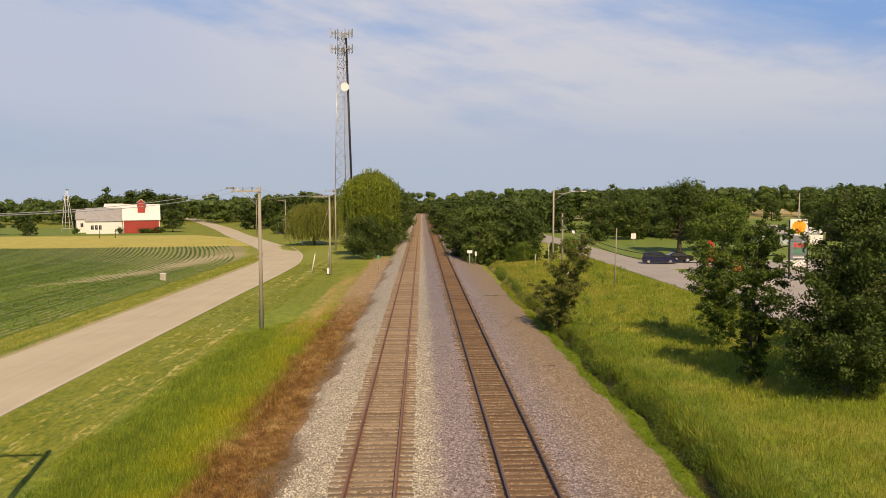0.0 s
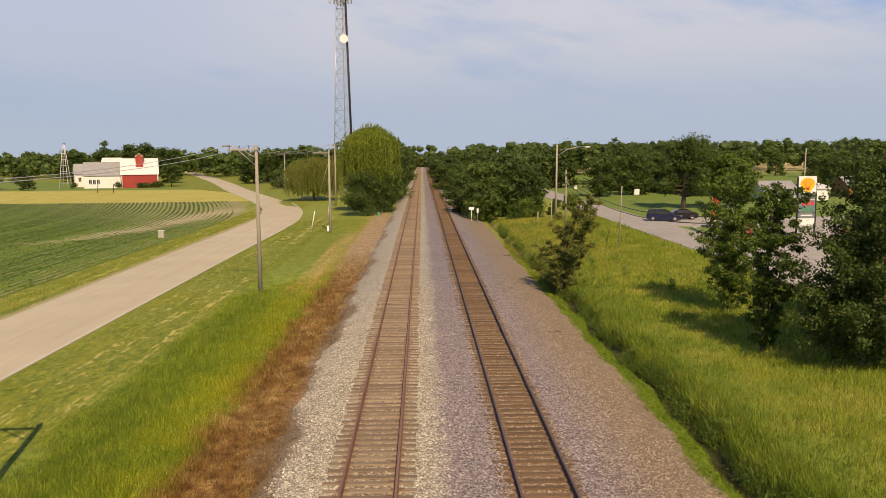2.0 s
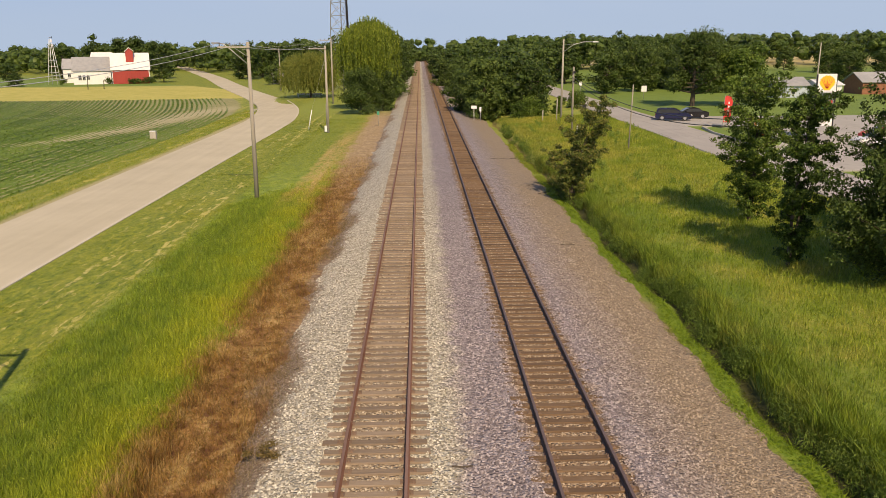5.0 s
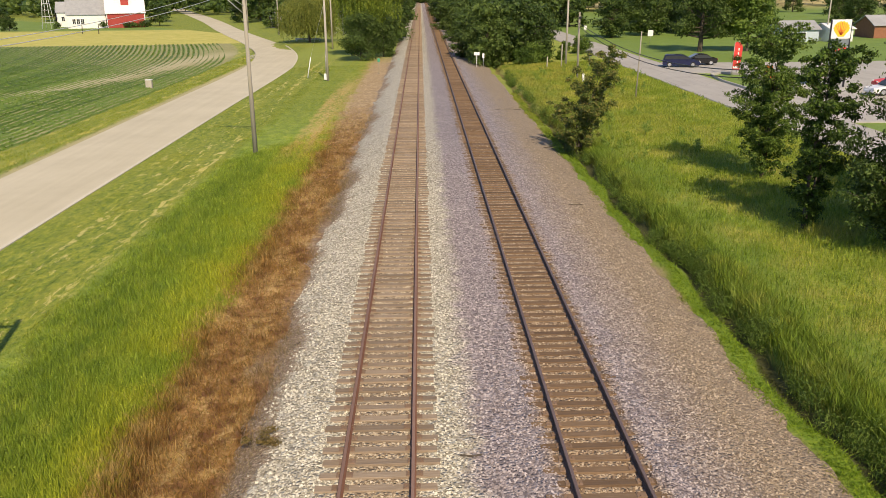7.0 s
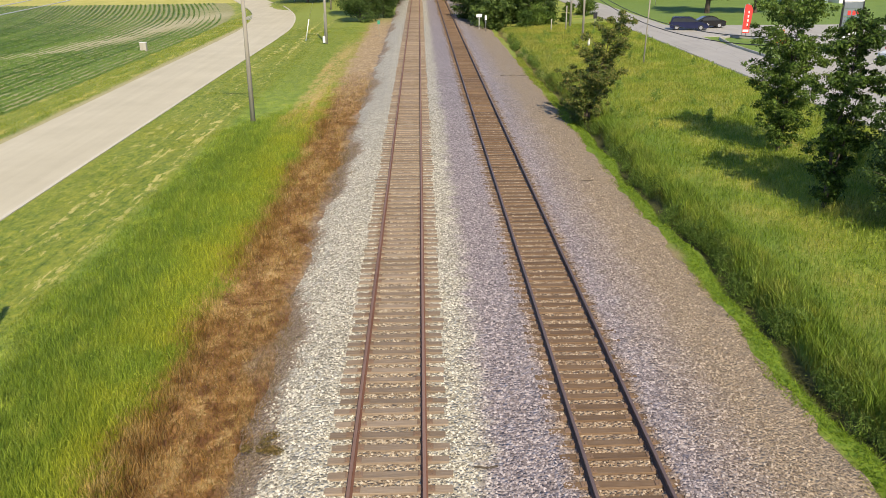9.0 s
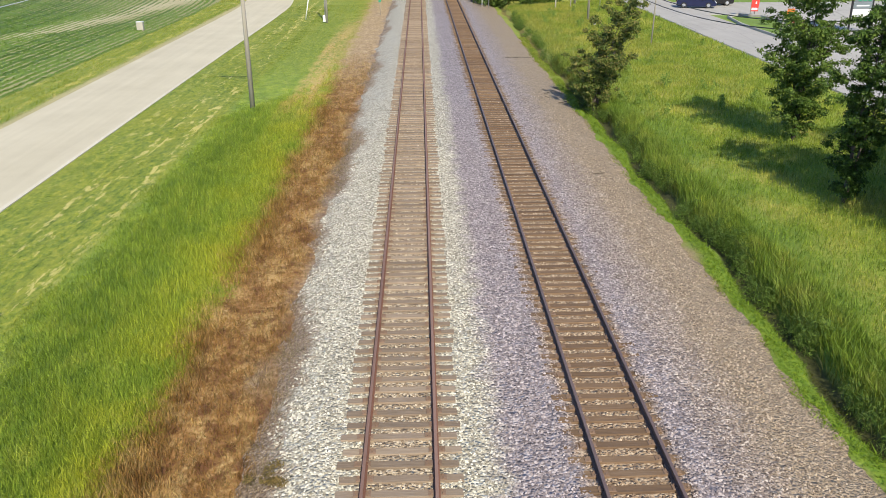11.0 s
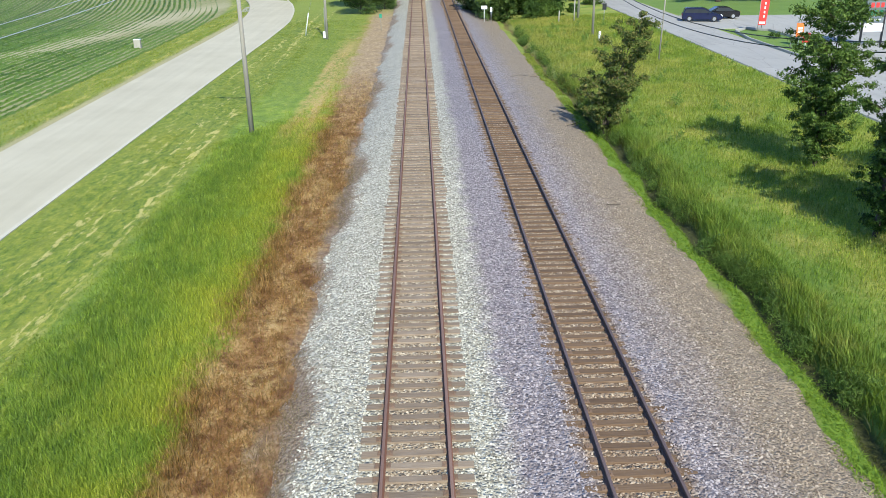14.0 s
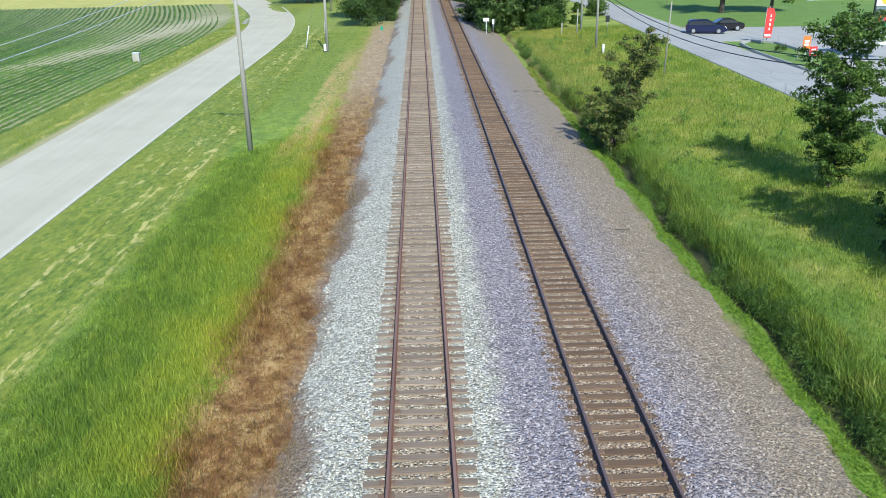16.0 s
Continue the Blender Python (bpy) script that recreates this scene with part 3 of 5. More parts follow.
# ---- roads ----
def ribbon(name, line, width, z_over, thick=0.12):
    """A road of some width along a line of points (x, y), with sides that go down into the ground."""
    V, F = [], []
    pts = [Vector((x, y, 0)) for x, y in line]
    for i, p in enumerate(pts):
        d = (pts[min(i + 1, len(pts) - 1)] - pts[max(i - 1, 0)]).normalized()
        side = Vector((d.y, -d.x, 0))
        w = width if not callable(width) else width(p)
        for s, dz in ((-w / 2 - 0.05, -thick), (-w / 2, 0), (0, 0.05), (w / 2, 0), (w / 2 + 0.05, -thick)):
            q = p + side * s
            V.append((q.x, q.y, float(np.interp(p.x, PX, PZ)) + z_over + dz))
    for i in range(len(pts) - 1):
        for k in range(4):
            a = i * 5 + k
            F.append((a, a + 1, a + 6, a + 5))
    return from_arrays(name, V, F)


def curve(points, steps=8):
    """Smooth line through a few points."""
    P = [Vector((*p, 0)) for p in points]
    P = [2 * P[0] - P[1]] + P + [2 * P[-1] - P[-2]]
    out = []
    for i in range(1, len(P) - 2):
        for s in range(steps):
            t = s / steps
            a, b, c, d = P[i - 1:i + 3]
            q = 0.5 * (2 * b + (c - a) * t + (2 * a - 5 * b + 4 * c - d) * t * t + (3 * b - a - 3 * c + d) * t ** 3)
            out.append((q.x, q.y))
    return out + [points[-1]]


LANE = curve([(-21.5, -30), (-21.5, 30), (-21.4, 80), (-21.2, 112), (-21.8, 130), (-25, 153), (-33, 184), (-44, 218), (-56.5, 257), (-79, 330), (-114, 435), (-184, 640)])
lane = tagged(part("road_lane", ribbon("road_lane", LANE, 6.9, 0.07), ROAD_L), "worn tan asphalt country lane curving away from the line", "road", kind="structure")
STREET = curve([(30.3, -30), (30.3, 60), (30.2, 150), (30.8, 230), (36, 320), (52, 420)])
street = tagged(part("road_street", ribbon("road_street", STREET, 5.9, 0.09), ROAD_R), "grey asphalt street with patched cracks", "road", kind="structure")


def shifted(line, off):
    """A line beside another, off metres to its right."""
    out = []
    for i, (x, y) in enumerate(line):
        a, b = line[max(i - 1, 0)], line[min(i + 1, len(line) - 1)]
        d = Vector((b[0] - a[0], b[1] - a[1])).normalized()
        out.append((x + d.y * off, y - d.x * off))
    return out


def strip(name, line, width, z, thick=0.1):
    V, F = [], []
    for i, ((ax, ay), (bx_, by_)) in enumerate(zip(shifted(line, -width / 2), shifted(line, width / 2))):
        V += [(ax, ay, z - thick), (ax, ay, z), (bx_, by_, z), (bx_, by_, z - thick)]
        if i:
            k = 4 * i
            F += [(k - 4 + j, k - 3 + j, k + 1 + j, k + j) for j in range(3)]
    return from_arrays(name, V, F)


near_lane = [p for p in LANE if -20 < p[1] < 175]
tagged(part("road_edge", strip("road_edge", shifted(near_lane, 3.56), 0.22, -1.035), EDGING), "pale concrete edging along the lane", "road edge", kind="structure")

# ---- trees ----
def leaf_cloud(rng, centres, radii, count, size, flat=0.75, hang=0.0, stray=0.18, blunt=False):
    """Leaves as small folded diamonds, spread through clumps and mostly near their skins."""
    centres, radii = np.asarray(centres, float), np.asarray(radii, float)
    pick = rng.choice(len(centres), count, p=radii ** 2 / (radii ** 2).sum())
    d = rng.normal(size=(count, 3))
    d /= np.linalg.norm(d, axis=1, keepdims=True)
    r = radii[pick] * rng.uniform(0.1, 1.0, count) ** 0.45 * (1 + stray * rng.normal(size=count))
    if blunt:
        r = radii[pick] * rng.uniform(0.55, 0.88, count)
    p = centres[pick] + d * r[:, None] * (1, 1, flat)
    nrm = d + rng.normal(size=(count, 3)) * 0.7 + (0, 0, 0.45)
    nrm /= np.linalg.norm(nrm, axis=1, keepdims=True)
    u = np.cross(nrm, rng.normal(size=(count, 3)))
    if hang:
        u = u * (1 - hang) + np.array((0, 0, -1.0)) * hang
    u /= np.linalg.norm(u, axis=1, keepdims=True)
    v = np.cross(nrm, u)
    v /= np.linalg.norm(v, axis=1, keepdims=True) + 1e-9
    s = size * rng.uniform(0.6, 1.4, count)[:, None]
    long, wide = (1.7, 0.32) if hang else (0.7, 0.62) if blunt else (0.95, 0.5)
    V = np.stack([p - u * s * long, p + v * s * wide + nrm * s * 0.18, p + u * s * long, p - v * s * wide + nrm * s * 0.18], 1).reshape(-1, 3)
    F = np.arange(count * 4).reshape(-1, 4)
    return V, F


CUBE_SKIN = [(x, y, z) for x in (-1, 0, 1) for y in (-1, 0, 1) for z in (-1, 0, 1) if (x, y, z) != (0, 0, 0)]


def cube_faces():
    """The 24 squares of a cube's skin cut in four a side."""
    at = {c: i for i, c in enumerate(CUBE_SKIN)}
    out = []
    for axis in range(3):
        for side in (-1, 1):
            for u in (-1, 0):
                for v in (-1, 0):
                    ring = []
                    for du, dv in ((0, 0), (1, 0), (1, 1), (0, 1)):
                        c = [0, 0, 0]
                        c[axis], c[(axis + 1) % 3], c[(axis + 2) % 3] = side, u + du, v + dv
                        ring.append(at[tuple(c)])
                    out.append(ring if side > 0 else ring[::-1])
    return np.array(out)


SKIN_DIR = np.array(CUBE_SKIN, float) / np.linalg.norm(CUBE_SKIN, axis=1, keepdims=True)
SKIN_FACES = cube_faces()


def dense_hearts(rng, centres, radii, flat=0.75):
    """The closed, crumpled inner mass of each clump of far foliage."""
    centres, radii = np.asarray(centres, float), np.asarray(radii, float)
    n = len(centres)
    V = centres[:, None] + SKIN_DIR[None] * (1, 1, flat) * (radii[:, None] * rng.uniform(0.62, 1.0, (n, 26)))[..., None]
    V = V[:, SKIN_FACES].reshape(-1, 3)
    return V, np.arange(len(V)).reshape(-1, 4)


def limbs(rng, height, radius, spread_r, low, count, lean=(0, 0), rise=(0.05, 0.2)):
    """A tapered trunk that bends a little, with limbs that rise from it. Gives the mesh and the limb ends."""
    bm = fresh()
    pts = [Vector((lean[0] * t * t * height, lean[1] * t * t * height, t * height * 0.9 - 0.15)) + Vector((rng.normal() * 0.05, rng.normal() * 0.05, 0)) * height * 0.12 * (t > 0) for t in np.linspace(0, 1, 7)]
    for i in range(6):
        tube(bm, pts[i], pts[i + 1], radius * (1 - i / 6.6), radius * (1 - (i + 1) / 6.6), 8, caps=False)
    ends = []
    for k in range(count):
        t = low + (0.92 - low) * (k + rng.uniform(0, 0.8)) / count
        j = min(int(t * 6), 5)
        base = pts[j].lerp(pts[j + 1], t * 6 - j)
        ang = k * 2.4 + rng.uniform(-0.5, 0.5)
        reach = spread_r * rng.uniform(0.55, 0.95) * (1.0 - 0.55 * max(0, t - 0.4))
        tip = base + Vector((math.cos(ang) * reach, math.sin(ang) * reach, height * rng.uniform(*rise)))
        mid = base.lerp(tip, 0.5) + Vector((0, 0, -0.03 * height))
        r = radius * (1 - t) * 0.5 + 0.015
        tube(bm, base, mid, r, r * 0.7, 6, caps=False)
        tube(bm, mid, tip, r * 0.7, r * 0.25, 6, caps=False)
        ends += [tuple(tip), tuple(mid.lerp(tip, 0.4))]
    ends.append(tuple(pts[-1]))
    return bm, ends


def tree(name, at, label, height, spread_r, leaf, count, size, seed, trunk_r=None, low=0.3, branches=14, clump=0.32, group="", lean=(0, 0), hang=0.0, turn=0.0, rise=(0.05, 0.2)):
    rng = np.random.default_rng(seed)
    bm, ends = limbs(rng, height, trunk_r or height * 0.022, spread_r, low, branches, lean, rise)
    base = thing(name, at, label, "tree", group, turn)
    part("trunk", bm, BARK, base)
    cs = np.array(ends) + rng.normal(size=(len(ends), 3)) * 0.08 * spread_r
    rs = spread_r * clump * rng.uniform(0.65, 1.25, len(ends))
    cs[len(ends) - 1, 2] -= 0.06 * height
    rs[len(ends) - 1] = spread_r * clump * 1.7
    if low < 0.06:                                     # leaves down to the grass
        k = 9
        a = rng.uniform(0, 6.28, k)
        r = spread_r * rng.uniform(0.1, 0.5, k)
        cs = np.concatenate([cs, np.stack([np.cos(a) * r, np.sin(a) * r, height * rng.uniform(0.06, 0.34, k)], -1)])
        rs = np.concatenate([rs, spread_r * clump * rng.uniform(0.6, 1.1, k)])
    V, F = leaf_cloud(rng, cs, rs, count, size, 0.7, hang, 0.16 if size < 0.2 else 0.0, size > 0.25)
    if size > 0.18:
        V2, F2 = dense_hearts(rng, cs[::2], rs[::2] * (0.62 if size > 0.25 else 0.5), 0.7)
        V, F = np.concatenate([V, V2]), np.concatenate([F, F2 + len(V)])
    part("crown", from_arrays("crown", V, F), leaf, base)
    return base


def young_tree(name, at, label, height, spread_r, leaf, count, size, seed, outline, boughs=70, stems=3, lean=(0, 0), rise=(0.3, 0.7), spray=0.2, group=""):
    """A tree branched from the ground: several stems, many rising boughs, and sprays of leaves along each bough. outline: reach at even heights."""
    rng = np.random.default_rng(seed)
    base = thing(name, at, label, "tree", group)
    bm = fresh()
    lines = []
    for k in range(stems):
        a, out, top = rng.uniform(0, 6.28), 0.0 if k == 0 else rng.uniform(0.15, 0.4) * spread_r, height * (0.96 if k == 0 else rng.uniform(0.62, 0.85))
        pts = []
        for t in np.linspace(0, 1, 8):
            off = Vector((math.cos(a), math.sin(a), 0)) * out * t ** 0.7
            pts.append(off + Vector((lean[0] * t * t * height, lean[1] * t * t * height, t * top - 0.15)) + Vector((rng.normal(), rng.normal(), 0)) * 0.05 * (t > 0))
        r0 = height * 0.012 * (1.0 if k == 0 else 0.7)
        for i in range(7):
            tube(bm, pts[i], pts[i + 1], r0 * (1 - i / 7.6), r0 * (1 - (i + 1) / 7.6), 7, caps=False)
        lines.append(pts)
    cs, rs = [], []
    for k in range(boughs):
        t = 0.04 + 0.94 * (k + rng.uniform(0, 1)) / boughs
        pts = lines[0 if t > 0.8 or k % 2 else rng.integers(stems)]
        f = min(t, 0.999) * 7
        p = pts[int(f)].lerp(pts[int(f) + 1], f - int(f))
        a = k * 2.4 + rng.normal() * 0.4
        reach = spread_r * float(np.interp(t, np.linspace(0, 1, len(outline)), outline)) * rng.uniform(0.5, 1.12)
        up = rng.uniform(*rise)
        tip = p + Vector((math.cos(a) * reach, math.sin(a) * reach, reach * up))
        mid = p.lerp(tip, 0.5) + Vector((0, 0, 0.06 * reach))
        tube(bm, p, mid, 0.018, 0.013, 5, caps=False)
        tube(bm, mid, tip, 0.013, 0.005, 5, caps=False)
        for u in np.linspace(0.3, 1.05, 3 + int(reach > 0.9) + int(reach > 1.6)):
            q = p.lerp(tip, u) + Vector((rng.normal(), rng.normal(), rng.normal() * 0.6)) * 0.12
            cs.append((q.x, q.y, max(q.z, 0.15)))
            rs.append(spray * rng.uniform(0.6, 1.3) * (0.7 + 0.25 * reach))
    part("trunk", bm, BARK, base)
    V, F = leaf_cloud(rng, cs, rs, count, size, 0.6, 0.0, 0.3)
    part("crown", from_arrays("crown", V, F), leaf, base)
    return base


# trees between the line and the street
G_NEAR = "young trees in the meadow"
young_tree("meadow_tree", (19.9, 45.4, gz(19.9, 45.4)), "slender green young maple standing in long meadow grass", 8.6, 2.15, LEAF, 30000, 0.076, 11, (0.3, 0.68, 0.82, 0.8, 1.0, 0.9, 0.35), 96, 5, (0.04, 0), spray=0.29, group=G_NEAR)
young_tree("meadow_tree", (17.9, 35.7, gz(17.9, 35.7)), "narrow green young maple with a sparse lower crown", 8.3, 1.6, LEAF, 21000, 0.075, 12, (0.4, 0.5, 0.5, 0.7, 1.0, 1.0, 0.4), 80, 3, (0.06, 0.02), spray=0.26, group=G_NEAR)
young_tree("meadow_tree", (21.0, 32.2, gz(21.0, 32.2)), "broad dark green tree with foliage down to the grass", 9.4, 3.1, LEAF_DARK, 60000, 0.084, 13, (1.05, 1.05, 1.0, 0.82, 0.75, 0.62, 0.35), 190, 6, (0.05, 0), spray=0.36, group=G_NEAR)
young_tree("meadow_tree", (25.6, 36.4, gz(25.6, 36.4)), "broad dark green tree with foliage down to the grass", 9.2, 3.1, LEAF_DARK, 36000, 0.088, 14, (0.9, 1.0, 1.0, 0.95, 0.9, 0.7, 0.3), 120, 5, spray=0.38, group=G_NEAR)
young_tree("sapling", (11.55, 55.6, gz(11.55, 55.6)), "rusty green leaning sapling at the edge of the ballast", 6.7, 2.4, LEAF_RUST, 24000, 0.078, 19, (0.35, 0.75, 0.95, 0.75, 0.6, 0.6, 0.3), 46, 5, (0.25, 0.0), (0.7, 1.25), 0.27)

# willows and the trees behind them


def willow(at, label, height, spread_r, strands, seed, fall=(0.2, 0.55), leaf=LEAF_WILLOW):
    """A domed crown of hanging strands over a forked trunk."""
    rng = np.random.default_rng(seed)
    bm, ends = limbs(rng, height * 0.85, height * 0.03, spread_r, 0.3, 16)
    base = thing("willow_tree", at, label, "tree", "willows")
    part("trunk", bm, BARK, base)
    a = rng.uniform(0, 6.28, strands)
    t = rng.uniform(0.05, 1.0, strands) ** 0.6
    # several domes grown into one another
    m = 11
    da, dr = np.arange(m) * 2.4 + rng.normal(size=m) * 0.3, spread_r * 0.62 * np.sqrt(np.arange(m) / m)
    dh = height * (1.0 - 0.16 * (dr / spread_r) ** 2.0 - rng.uniform(0, 0.07, m) * (np.arange(m) > 0))
    pick = rng.integers(0, m, strands)
    own = spread_r * (0.47 - 0.010 * pick) * t * (1 + 0.1 * rng.normal(size=strands))
    top = dh[pick] - spread_r * 0.45 * (1 - np.sqrt(np.clip(1 - t ** 2, 0, 1))) + 0.25 * rng.normal(size=strands)
    drop = np.minimum(rng.uniform(*fall, strands) * height, top - rng.uniform(0.7, 2.2, strands))
    per = 66
    u = rng.uniform(0, 1, (strands, per))
    out = 1 + 0.10 * np.sin(u * 3.0)
    px = (np.cos(a) * own)[:, None] * out + (np.cos(da) * dr)[pick][:, None] + rng.normal(size=u.shape) * 0.07
    py = (np.sin(a) * own)[:, None] * out + (np.sin(da) * dr)[pick][:, None] + rng.normal(size=u.shape) * 0.07
    pz = top[:, None] - u * drop[:, None] + rng.normal(size=u.shape) * 0.12
    p = np.stack([px, py, pz], -1).reshape(-1, 3)
    n = len(p)
    d = np.stack([rng.normal(size=n) * 0.28, rng.normal(size=n) * 0.28, -np.ones(n)], -1)
    d /= np.linalg.norm(d, axis=1, keepdims=True)
    w = np.cross(d, rng.normal(size=(n, 3)))
    w /= np.linalg.norm(w, axis=1, keepdims=True)
    s = rng.uniform(0.7, 1.4, n)[:, None]
    V = np.stack([p - d * 0.15 * s, p + w * 0.06 * s, p + d * 0.15 * s, p - w * 0.06 * s], 1).reshape(-1, 3)
    part("crown", from_arrays("crown", V, np.arange(n * 4).reshape(-1, 4)), leaf, base)
    return base


willow((-7.3, 141, gz(-7.3, 141)), "tall bright green weeping willow beside the tracks", 15.1, 5.9, 1350, 21)
willow((-22.6, 183, gz(-22.6, 183)), "round weeping willow beside the lane", 9.9, 7.4, 800, 22, (0.35, 0.8), LEAF_OLIVE)
tree("shrub_tree", (-8.3, 133, gz(-8.3, 133)), "dark green bushy tree in front of the willow", 7.4, 3.2, LEAF_DARK, 10000, 0.15, 23, 0.14, 0.06, 26, 0.36)
tree("shrub_tree", (-4.9, 137, gz(-4.9, 137)), "dark green bushy tree in front of the willow", 6.0, 2.2, LEAF_DARK, 6500, 0.15, 24, 0.12, 0.06, 22, 0.36)

# models for the wood, then copies of them
MODELS = []
for i, (h, r, low) in enumerate(((8.4, 3.9, 0.10), (9.2, 4.3, 0.14), (8.0, 3.8, 0.07), (9.8, 4.6, 0.2))):
    MODELS.append((tree("wood_tree", (12.5 + 3 * i, 124 + 9 * i, -0.3), "dark green broadleaf tree of the trackside wood", h, r, LEAF_DARK, 2300, 0.31, 40 + i, 0.22, low, 24, 0.36, "trees of the trackside wood"), h))


def plant(spots):
    rng = np.random.default_rng(77)
    for x, y, h in spots:
        m, mh = MODELS[rng.integers(4)] if y > 215 else FINE[rng.integers(2)]
        s = h / mh
        ob = copy_thing(m, pose(x, y, gz(x, y) - 0.1, 0, 0, rng.uniform(0, 360)))
        ob.scale = (s * rng.uniform(0.9, 1.15), s * rng.uniform(0.9, 1.15), s)


FINE = []
for i, (h, r, low) in enumerate(((8.6, 3.9, 0.05), (8.0, 3.6, 0.05))):
    FINE.append((tree("wood_tree", (10.5 + 7 * i, 121 + 3 * i, -0.35), "dark green broadleaf tree at the front of the trackside wood", h, r, LEAF_DARK, 6000, 0.2, 50 + i, 0.22, low, 30, 0.34, "trees of the trackside wood"), h))

rng = np.random.default_rng(5)
spots = []
for y in range(119, 420, 11):                                   # hedge right of the line
    for x in (9.5, 15.5, 21.5):
        if (x > 20 and y < 190) or (x > 13 and y > 200 and y % 2):
            continue
        if x > 13 and y < 123:
            continue
        spots.append((x + rng.uniform(-1, 1.4), y + rng.uniform(-3, 3), rng.uniform(6.5, 9.0) + (y > 200) * 1.0))
for y in range(160, 470, 15):                                   # left of the line, past the willow
    for x in (-7.5, -13.5):
        if x < -10 and y < 215:
            continue
        spots.append((x + rng.uniform(-1, 1), y + rng.uniform(-4, 4), rng.uniform(9.5, 13.5)))
for k in range(46):                                             # wood past the street
    y = rng.uniform(165, 330)
    spots.append((rng.uniform(36, 62) + (y - 165) * 0.28, y, rng.uniform(8.2, 11.3)))
for k in range(26):
    spots.append((rng.uniform(62, 190), rng.uniform(190, 330), rng.uniform(7.2, 10.8)))
for k in range(20):
    spots.append((rng.uniform(58, 140), rng.uniform(335, 405), rng.uniform(10, 13.5)))
for k in range(22):
    y = rng.uniform(215, 360)
    spots.append((24.5 + (y - 215) * 0.02 + rng.uniform(0, 2) + (13 if k % 2 else 0), y, rng.uniform(7.5, 11)))
for x, y, h in ((-87, 292, 8), (-134, 280, 7), (-142, 276, 7.5), (-126, 268, 4.5), (-60, 330, 11), (-52, 345, 12), (-66, 352, 10), (-46, 300, 8), (-38, 330, 11), (-30, 285, 9), (-100, 330, 14), (-124, 345, 13),
                (-6.8, 176, 13.2), (-8.5, 190, 14.0), (-6.6, 205, 13.0), (-34, 262, 8), (-28, 310, 12), (-150, 360, 12), (-76, 370, 10), (-42, 375, 13), (-39.5, 257, 6.5), (-35.5, 260, 7.5), (-44.5, 262, 6.0), (-112, 336, 16), (-62, 312, 12), (-58, 338, 13), (-51, 328, 13), (-45, 340, 14), (-39, 332, 13), (-33, 338, 13.5), (-26, 334, 13),
                (-132, 352, 15), (-143, 345, 13)):
    spots.append((x, y, h))
plant(spots)
tree("oak_tree", (44.6, 132, gz(44.6, 132)), "broad oak on the lawn across the street", 11.3, 4.9, LEAF_DARK, 12000, 0.19, 31, 0.42, 0.2, 30, 0.33)
tree("oak_tree", (51.6, 131, gz(51.6, 131)), "broad light green tree on the lawn across the street", 9.6, 3.8, LEAF, 9000, 0.22, 32, 0.3, 0.24, 26, 0.34)
tree("shrub_tree", (26.0, 132, gz(26, 132)), "light green bush at the street's edge", 2.6, 1.7, LEAF, 3500, 0.12, 33, 0.09, 0.08, 18, 0.36)


BUSH_SPOTS = ((16.8, 119.0, 3.2), (18.6, 120.5, 1.9), (21.4, 123.0, 1.3), (24.6, 139.0, 1.5), (15.0, 117.6, 2.4))
for i, (x, y, h) in enumerate(BUSH_SPOTS):
    tree("shrub", (x, y, gz(x, y)), "light green shrub at the edge of the trackside wood", h, h * 0.55, LEAF, 2600, 0.12, 300 + i, 0.06, 0.03, 16, 0.38, "shrubs")


def woods(name, label, spots, seed, size, per):
    """Far wood: many crowns in one object."""
    rng = np.random.default_rng(seed)
    Vs, Fs, k = [], [], 0
    for x, y, h, r in spots:
        z = gz(x, y)
        n = rng.integers(9, 14)
        cs = np.stack([x + rng.normal(size=n) * r * 0.45, y + rng.normal(size=n) * r * 0.45, z + h * rng.uniform(0.25, 0.86, n)], -1)
        cs[0] = (x, y, z + h * 0.9)
        rs = r * rng.uniform(0.3, 0.5, n)
        V, F = leaf_cloud(rng, cs, rs, per, size, 0.8, 0.0, 0.0, True)
        V2, F2 = dense_hearts(rng, cs, rs * 0.68, 0.8)
        Vs += [V, V2]
        Fs += [F + k, F2 + k + len(V)]
        k += len(V) + len(V2)
    return tagged(part(name, from_arrays(name, np.concatenate(Vs), np.concatenate(Fs)), LEAF_DARK), label, "woodland", kind="stuff")


rng = np.random.default_rng(9)
far = []
for k in range(150):
    a = rng.uniform(-32, 32)
    d = rng.uniform(430, 640)
    x = d * math.tan(radians(a))
    if -14 < x < 14 and d < 560:
        continue
    far.append((x, d, rng.uniform(11, 16.5), rng.uniform(7, 11)))
for k in range(85):
    d = rng.uniform(325, 430)
    far.append((d * math.tan(radians(rng.uniform(3.5, 31))), d, rng.uniform(11.5, 14.5), rng.uniform(6.5, 9)))
for k in range(110):
    d = rng.uniform(400, 560)
    far.append((-d * math.tan(radians(rng.uniform(4, 34))), d, rng.uniform(8, 13), rng.uniform(7, 11)))
for k in range(40):
    far.append((rng.uniform(-22, 22), rng.uniform(560, 640), rng.uniform(7, 11), 8))
woods("far_woodland", "dark green woodland closing the view beyond the fields", far, 3, 0.42, 380)

